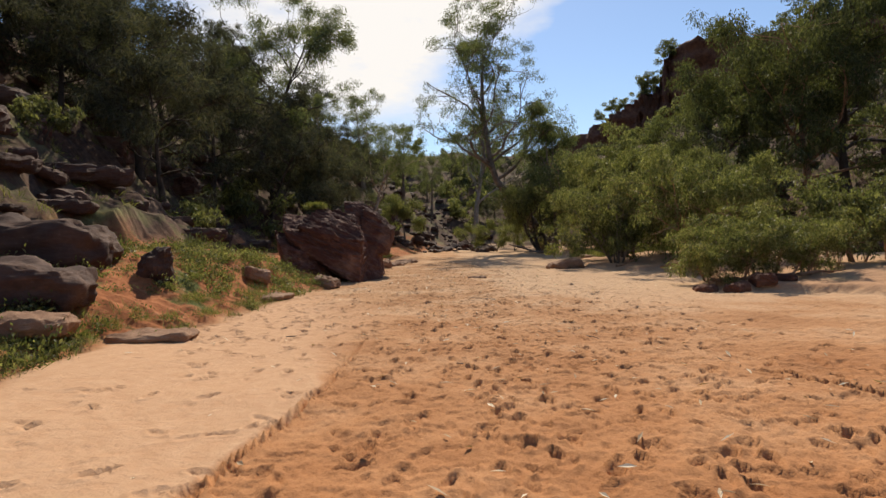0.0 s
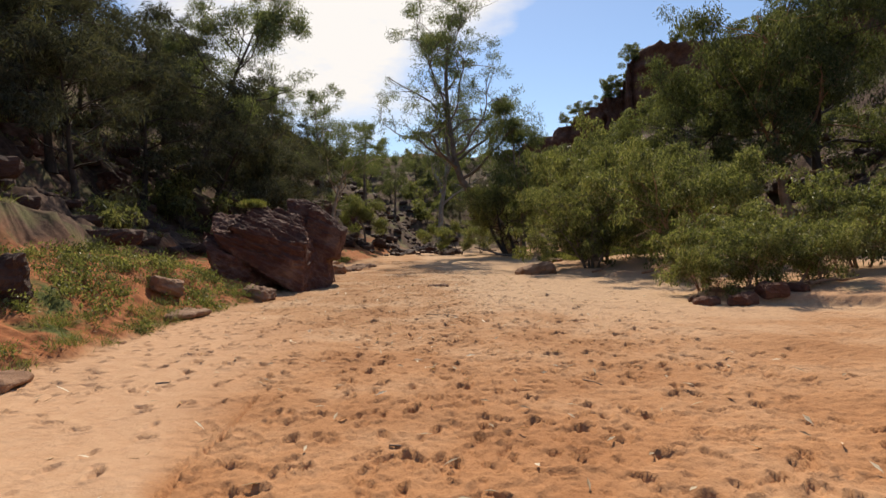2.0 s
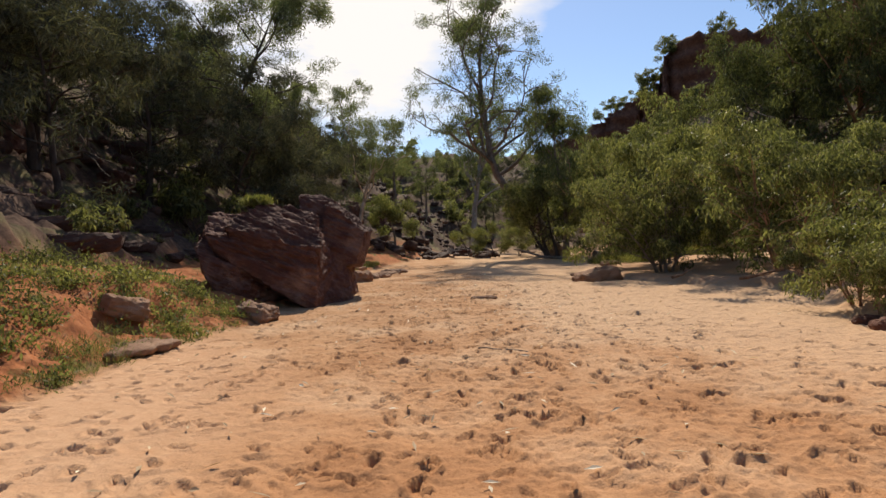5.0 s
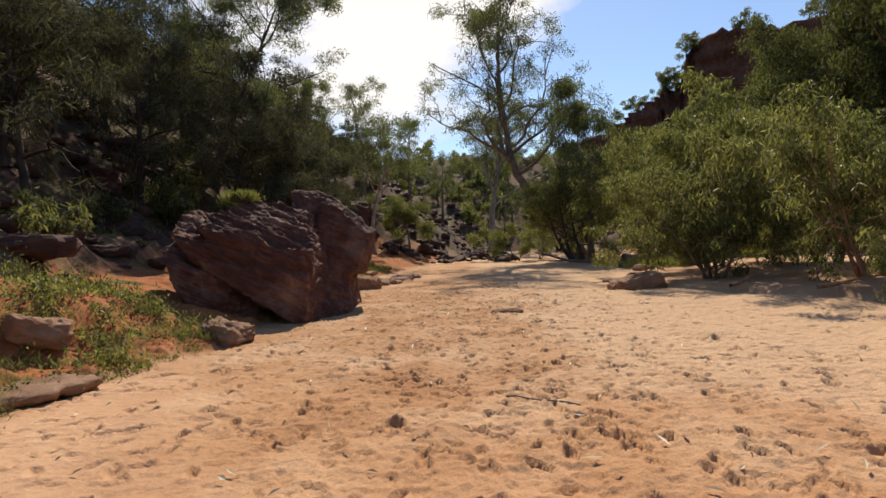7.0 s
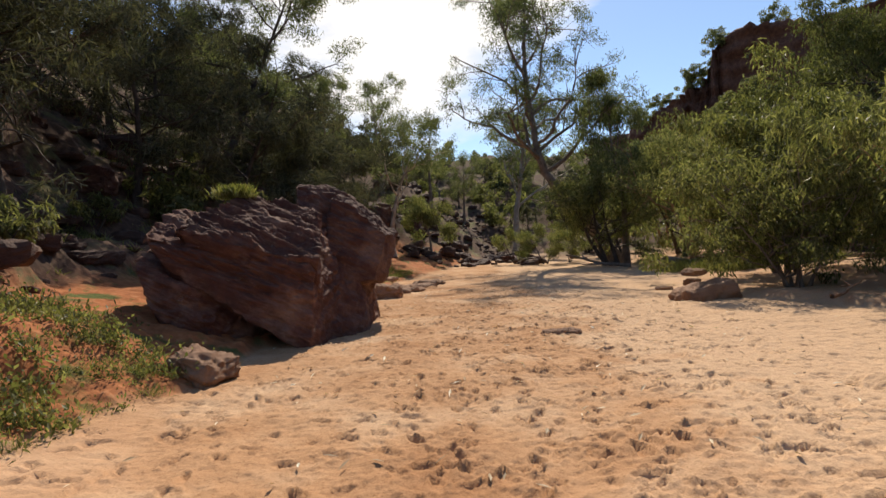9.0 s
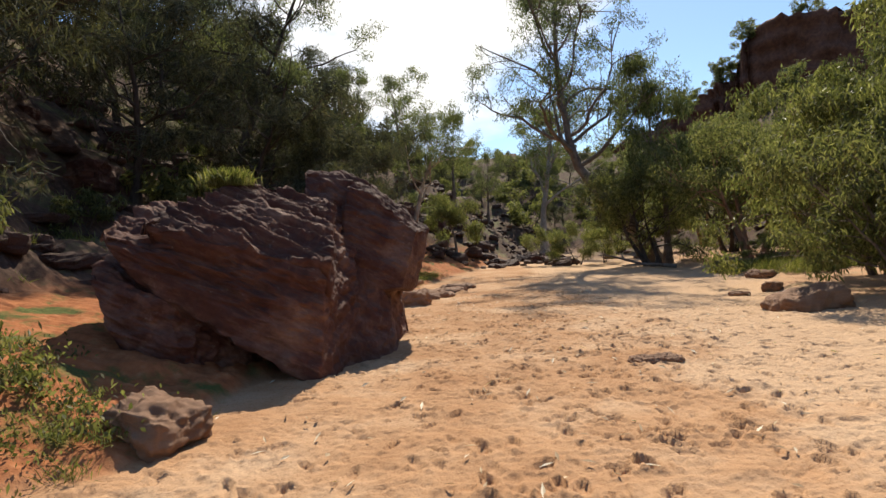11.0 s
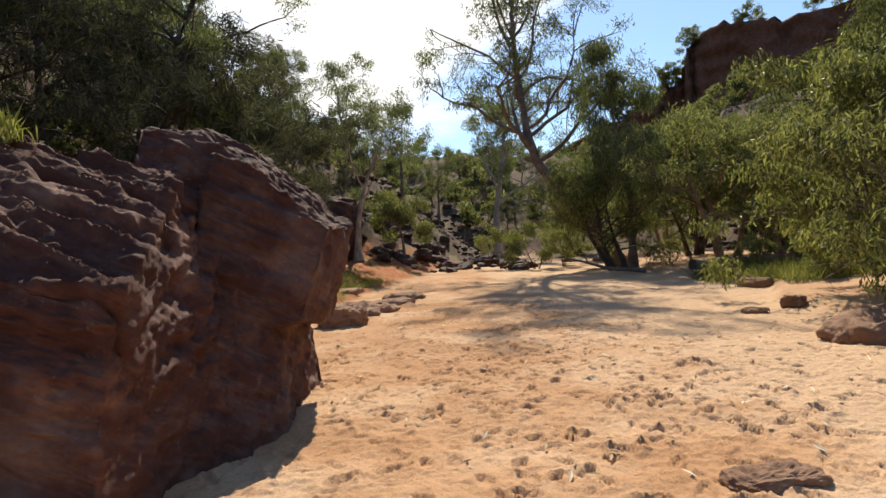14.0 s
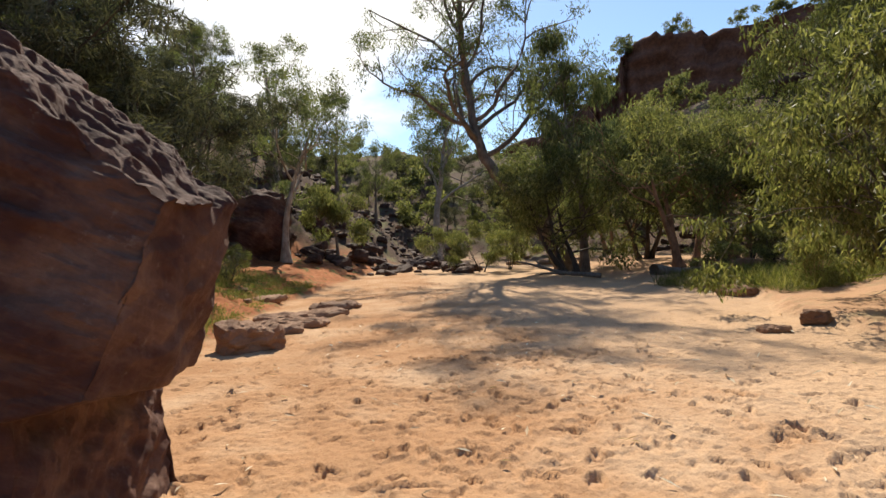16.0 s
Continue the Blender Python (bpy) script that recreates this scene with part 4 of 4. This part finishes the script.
# ---- far cliff ----
def far_cliff():
    """A red sandstone rim: talus, then upright bands with ledges."""
    line = np.array([(40, 260), (58, 222), (72, 205), (78, 201), (82, 199), (112, 190), (150, 176), (195, 140), (225, 90), (240, 20)], float)
    t = np.interp(np.linspace(0, 1, 260), [0, 0.35, 0.5, 1], [0, 3, 5, len(line) - 1])
    px, py = (np.interp(t, np.arange(len(line)), line[:, a]) for a in (0, 1))
    top = np.interp(t, np.arange(len(line)), [38, 41, 49, 54, 66, 68, 75, 82, 90, 90])
    v = np.linspace(0, 1, 80)
    T, V = np.meshgrid(t, v, indexing="ij")
    talus = smooth(0.0, 0.55, V)
    out = np.where(V < 0.55, 55 * (1 - V / 0.55) + 3, 3 * (1 - smooth(0.55, 1.0, V)))
    Zc = top[:, None] * V
    step = np.abs(((Zc + 1.2 * fbm(T * 6, V * 3, octaves=3, seed=61)) / 5.5) % 1.0 - 0.5)
    out = out + 3.0 * fbm(T * 5, Zc * 0.06, octaves=5, seed=63) + (V > 0.5) * 4.2 * (step - 0.25) + (V > 0.5) * 1.6 * fbm(T * 24, Zc * 0.12, octaves=3, seed=67)
    nx, ny = np.gradient(py), -np.gradient(px)
    ln = np.hypot(nx, ny)
    nx, ny = -np.abs(nx / ln), -np.abs(ny / ln)
    verts = np.stack([px[:, None] + nx[:, None] * out, py[:, None] + ny[:, None] * out, Zc + 1.0 * fbm(T * 8, V * 2, octaves=3, seed=65) * (V > 0.9)], -1)
    cap = np.stack([px + 60, py + 60, top + 4], -1)[:, None]
    verts = np.concatenate([verts, cap], 1)
    me = mesh_of("cliff", verts.reshape(-1, 3), grid_faces(260, 81), CLIFF_ROCK)
    tagged(new("cliff", me), "distant red sandstone cliff with dark layered bands", "cliff", kind="structure")
    for i in range(26):
        k = 40 + i * 7 + g_rock.integers(-3, 3)
        copy_thing(slope_bush, Matrix.Translation((px[k] + 1.0, py[k] + 2.5, top[k] - 0.3)) @ Matrix.Rotation(i * 1.1, 4, "Z") @ Matrix.Scale(g_rock.uniform(1.4, 3.0), 4))
    for i in range(60):
        k, vv = g_rock.integers(30, 240), g_rock.integers(14, 46)
        x, y, z = verts[k, vv]
        copy_thing(slope_bush, Matrix.Translation((x, y, z - 0.6)) @ Matrix.Rotation(i * 1.7, 4, "Z") @ Matrix.Scale(g_rock.uniform(1.4, 2.8), 4))


far_cliff()


# ---- weeds, grass and litter ----
def weeds(name, label, spots, per, radius, height, length, width, mat, seed):
    """Low plants: each spot a tuft of leaves that rise from the ground."""
    g = np.random.default_rng(seed)
    spots = np.array(spots)
    z = ground_height(spots[:, 0], spots[:, 1])[0]
    size = g.uniform(0.5, 1.3, len(spots))
    c = np.repeat(np.column_stack([spots, z]), per, 0)
    sz = np.repeat(size, per)[:, None]
    n = len(c)
    off = g.normal(0, 1, (n, 3)) * np.array([radius, radius, 0]) * sz
    c = c + off
    c[:, 2] += np.abs(g.normal(0, 0.5, n)) * height * sz[:, 0] - 0.01
    d = g.normal(0, 0.6, (n, 3)) + np.array([0, 0, 1.0])
    d /= np.linalg.norm(d, axis=1, keepdims=True)
    s = np.cross(d, g.normal(0, 1, (n, 3)))
    s /= np.linalg.norm(s, axis=1, keepdims=True)
    L = length * g.uniform(0.5, 1.4, (n, 1)) * sz
    W = width * g.uniform(0.7, 1.3, (n, 1))
    tip = d + np.array([0, 0, -0.35])
    verts = np.stack([c, c + d * L * 0.5 + s * W * 0.5, c + d * L * 0.6 + tip * L * 0.4, c + d * L * 0.5 - s * W * 0.5], 1)
    me = mesh_of(name, verts.reshape(-1, 3), np.arange(n * 4).reshape(-1, 4), mat, smooth_faces=False)
    return tagged(new(name, me), label, "plants", kind="stuff")


g_weed = np.random.default_rng(21)


def bank_spots(count, y0, y1, d0, d1, clump=1.4, limit=-0.15):
    out = []
    while len(out) < count:
        y, d = g_weed.uniform(y0, y1), g_weed.uniform(d0, d1)
        x = float(left_edge(y)) - d
        if float(vnoise(x * clump, y * clump, seed=71)) > limit and not (-7.2 < x < -2 and 20.2 < y < 26) and not (x > -5.2 and y > 19.3 and y < 26):
            out.append((x, y))
    return out


weeds("bank_weeds", "low fresh green leafy weeds on the red earth bank", bank_spots(200, 4.5, 20.5, 0.1, 4.0, 0.9, 0.05), 90, 0.13, 0.24, 0.085, 0.036, LEAF_BRIGHT, 22)
weeds("bank_weeds", "dull olive creeping weeds on the red earth bank", bank_spots(230, 4.5, 20.5, 0.0, 4.2, 1.9, -0.3), 60, 0.14, 0.12, 0.07, 0.022, LEAF_OLIVE, 23)
weeds("bank_weeds", "straggling dull green weeds in clumps on the bank", bank_spots(90, 5, 20.5, 0.1, 4.6, 0.8, 0.1), 110, 0.16, 0.28, 0.09, 0.03, LEAF_DEEP, 29)
weeds("bank_grass", "fine dry-green grass along the edge of the sand", bank_spots(130, 4.5, 20.5, -0.05, 0.9, 2.2, -0.2), 50, 0.09, 0.05, 0.2, 0.008, GRASS, 24)
weeds("bank_grass", "bright green grass behind the great boulder", bank_spots(800, 27, 48, 0.2, 4.5, 1.0, -0.6), 45, 0.17, 0.05, 0.22, 0.014, GRASS, 25)
weeds("creek_grass", "bright green grass under the shrubs beside the creek bed",
      [(g_weed.uniform(9.5, 15), g_weed.uniform(35, 42)) for _ in range(520)], 45, 0.18, 0.06, 0.42, 0.016, GRASS, 26)
weeds("slope_grass", "tufts of dry grass between the rocks of the hillside",
      [(g_weed.uniform(-26, -9.5), g_weed.uniform(7, 60)) for _ in range(900)], 34, 0.13, 0.05, 0.34, 0.018, GRASS, 27)
weeds("slope_grass", "tufts of olive grass between the ledges of the rocky slope",
      [(g_weed.uniform(20, 46), g_weed.uniform(16, 80)) for _ in range(900)], 30, 0.17, 0.06, 0.42, 0.026, LEAF_OLIVE, 28)


def boulder_tuft():
    g = np.random.default_rng(31)
    c = np.column_stack([g.normal(0, 0.16, 1500), g.normal(0, 0.13, 1500), np.zeros(1500)])
    d = np.column_stack([g.normal(0, 0.35, 1500), g.normal(0, 0.35, 1500), np.ones(1500)])
    d /= np.linalg.norm(d, axis=1, keepdims=True)
    s = np.cross(d, g.normal(0, 1, (1500, 3)))
    s /= np.linalg.norm(s, axis=1, keepdims=True)
    L = g.uniform(0.18, 0.45, (1500, 1))
    verts = np.stack([c, c + d * L * 0.5 + s * 0.01, c + d * L + np.array([0, 0, -0.08]), c + d * L * 0.5 - s * 0.01], 1)
    ob = new("grass_tuft", mesh_of("grass_tuft", verts.reshape(-1, 3), np.arange(6000).reshape(-1, 4), GRASS, smooth_faces=False))
    peak = -1.0
    for block in boulder.children:
        m = Matrix.Translation(boulder.location) @ block.matrix_basis
        for v in block.data.vertices:
            w = m @ v.co
            if abs(w.x + 5.0) < 0.15 and abs(w.y - 23.0) < 0.15:
                peak = max(peak, w.z)
    ob.location = (-5.0, 23.0, peak - 0.06)
    return tagged(ob, "tuft of fresh green grass growing on the boulder", "grass")


boulder_tuft()


def leaf_litter():
    g = np.random.default_rng(41)
    n = 800
    x, y = g.normal(0.8, 2.8, n), g.uniform(2, 34, n)
    z = ground_height(x, y)[0] + 0.034
    a = g.uniform(0, 2 * math.pi, n)
    d = np.column_stack([np.cos(a), np.sin(a), g.normal(0, 0.25, n)])
    s = np.column_stack([-np.sin(a), np.cos(a), g.normal(0, 0.3, n)])
    L, W = g.uniform(0.08, 0.17, (n, 1)), g.uniform(0.02, 0.035, (n, 1))
    c = np.column_stack([x, y, z])
    verts = np.stack([c - d * L * 0.5, c + s * W * 0.5 + [0, 0, 0.006], c + d * L * 0.5, c - s * W * 0.5 + [0, 0, 0.006]], 1)
    me = mesh_of("leaf_litter", verts.reshape(-1, 3), np.arange(n * 4).reshape(-1, 4), LEAF_DRY, smooth_faces=False)
    return tagged(new("leaf_litter", me), "scattered pale dry gum leaves on the sand", "leaves", kind="stuff")


leaf_litter()


# ---- fallen wood ----
def branch_wood(name, label, place, turn, length, radius, seed, lift=0.0, forks=2, mat=WOOD_DRY):
    g = np.random.default_rng(seed)
    pieces = bend(g, (-length / 2, 0, 0), (1, 0, 0.02), length, 9, 0.10, 0.0)
    v, f = tube(pieces, np.linspace(radius, radius * 0.35, len(pieces)), 7)
    root = new(name, mesh_of(name, v, f, mat))
    root.matrix_world = pose(place[0], place[1], ground_z(*place) + radius * 0.7 + lift, 0, 0, turn)
    for k in range(forks):
        j = g.integers(3, 9)
        fork = bend(g, pieces[j], (0.7, g.choice((-0.8, 0.8)), 0.15), length * 0.35, 5, 0.15, -0.02)
        v, f = tube(fork, np.linspace(radius * 0.5, radius * 0.15, len(fork)), 5)
        part("fork", mesh_of("fork", v, f, mat), root)
    return tagged(root, label, "wood")


branch_wood("stick", "thin dry stick lying on the sand", (1.1, 14.4), -38, 1.2, 0.011, 401, forks=1)
branch_wood("stick", "short dry twig lying on the sand", (0.2, 7.0), 25, 0.35, 0.008, 402, forks=1)
branch_wood("stick", "short dry twig lying on the sand", (2.2, 8.6), -70, 0.4, 0.008, 403, forks=0)
branch_wood("stick", "thin dry stick lying on the sand", (-2.5, 9.4), 10, 0.4, 0.01, 404, forks=1)
branch_wood("log", "weathered grey log lying below the trees", (12.4, 44.5), 8, 3.6, 0.28, 405, forks=1)
branch_wood("log", "pale bleached dead branch beside the creek", (4.2, 79), 70, 3.5, 0.2, 406, forks=2)
branch_wood("log", "bare root lying along the sand under the gum", (7.6, 48.5), 150, 4.5, 0.12, 407, forks=3, mat=BARK_GREY)
branch_wood("log", "dry branch lying across the grassy bank", (-5.6, 14.6), -35, 1.9, 0.04, 408, lift=0.08, forks=2)
for i, (x, y, turn) in enumerate([(8.0, 15.9, 20), (8.9, 15.6, -15), (9.8, 15.8, 35), (8.4, 16.6, 80), (7.9, 24.3, 30), (9.2, 22.2, -20), (10.4, 15.6, 5)]):
    branch_wood("exposed_root", "twisted brown root exposed at the edge of the sand", (x, y), turn, 1.3, 0.05, 420 + i, forks=2, mat=BARK_ORANGE)
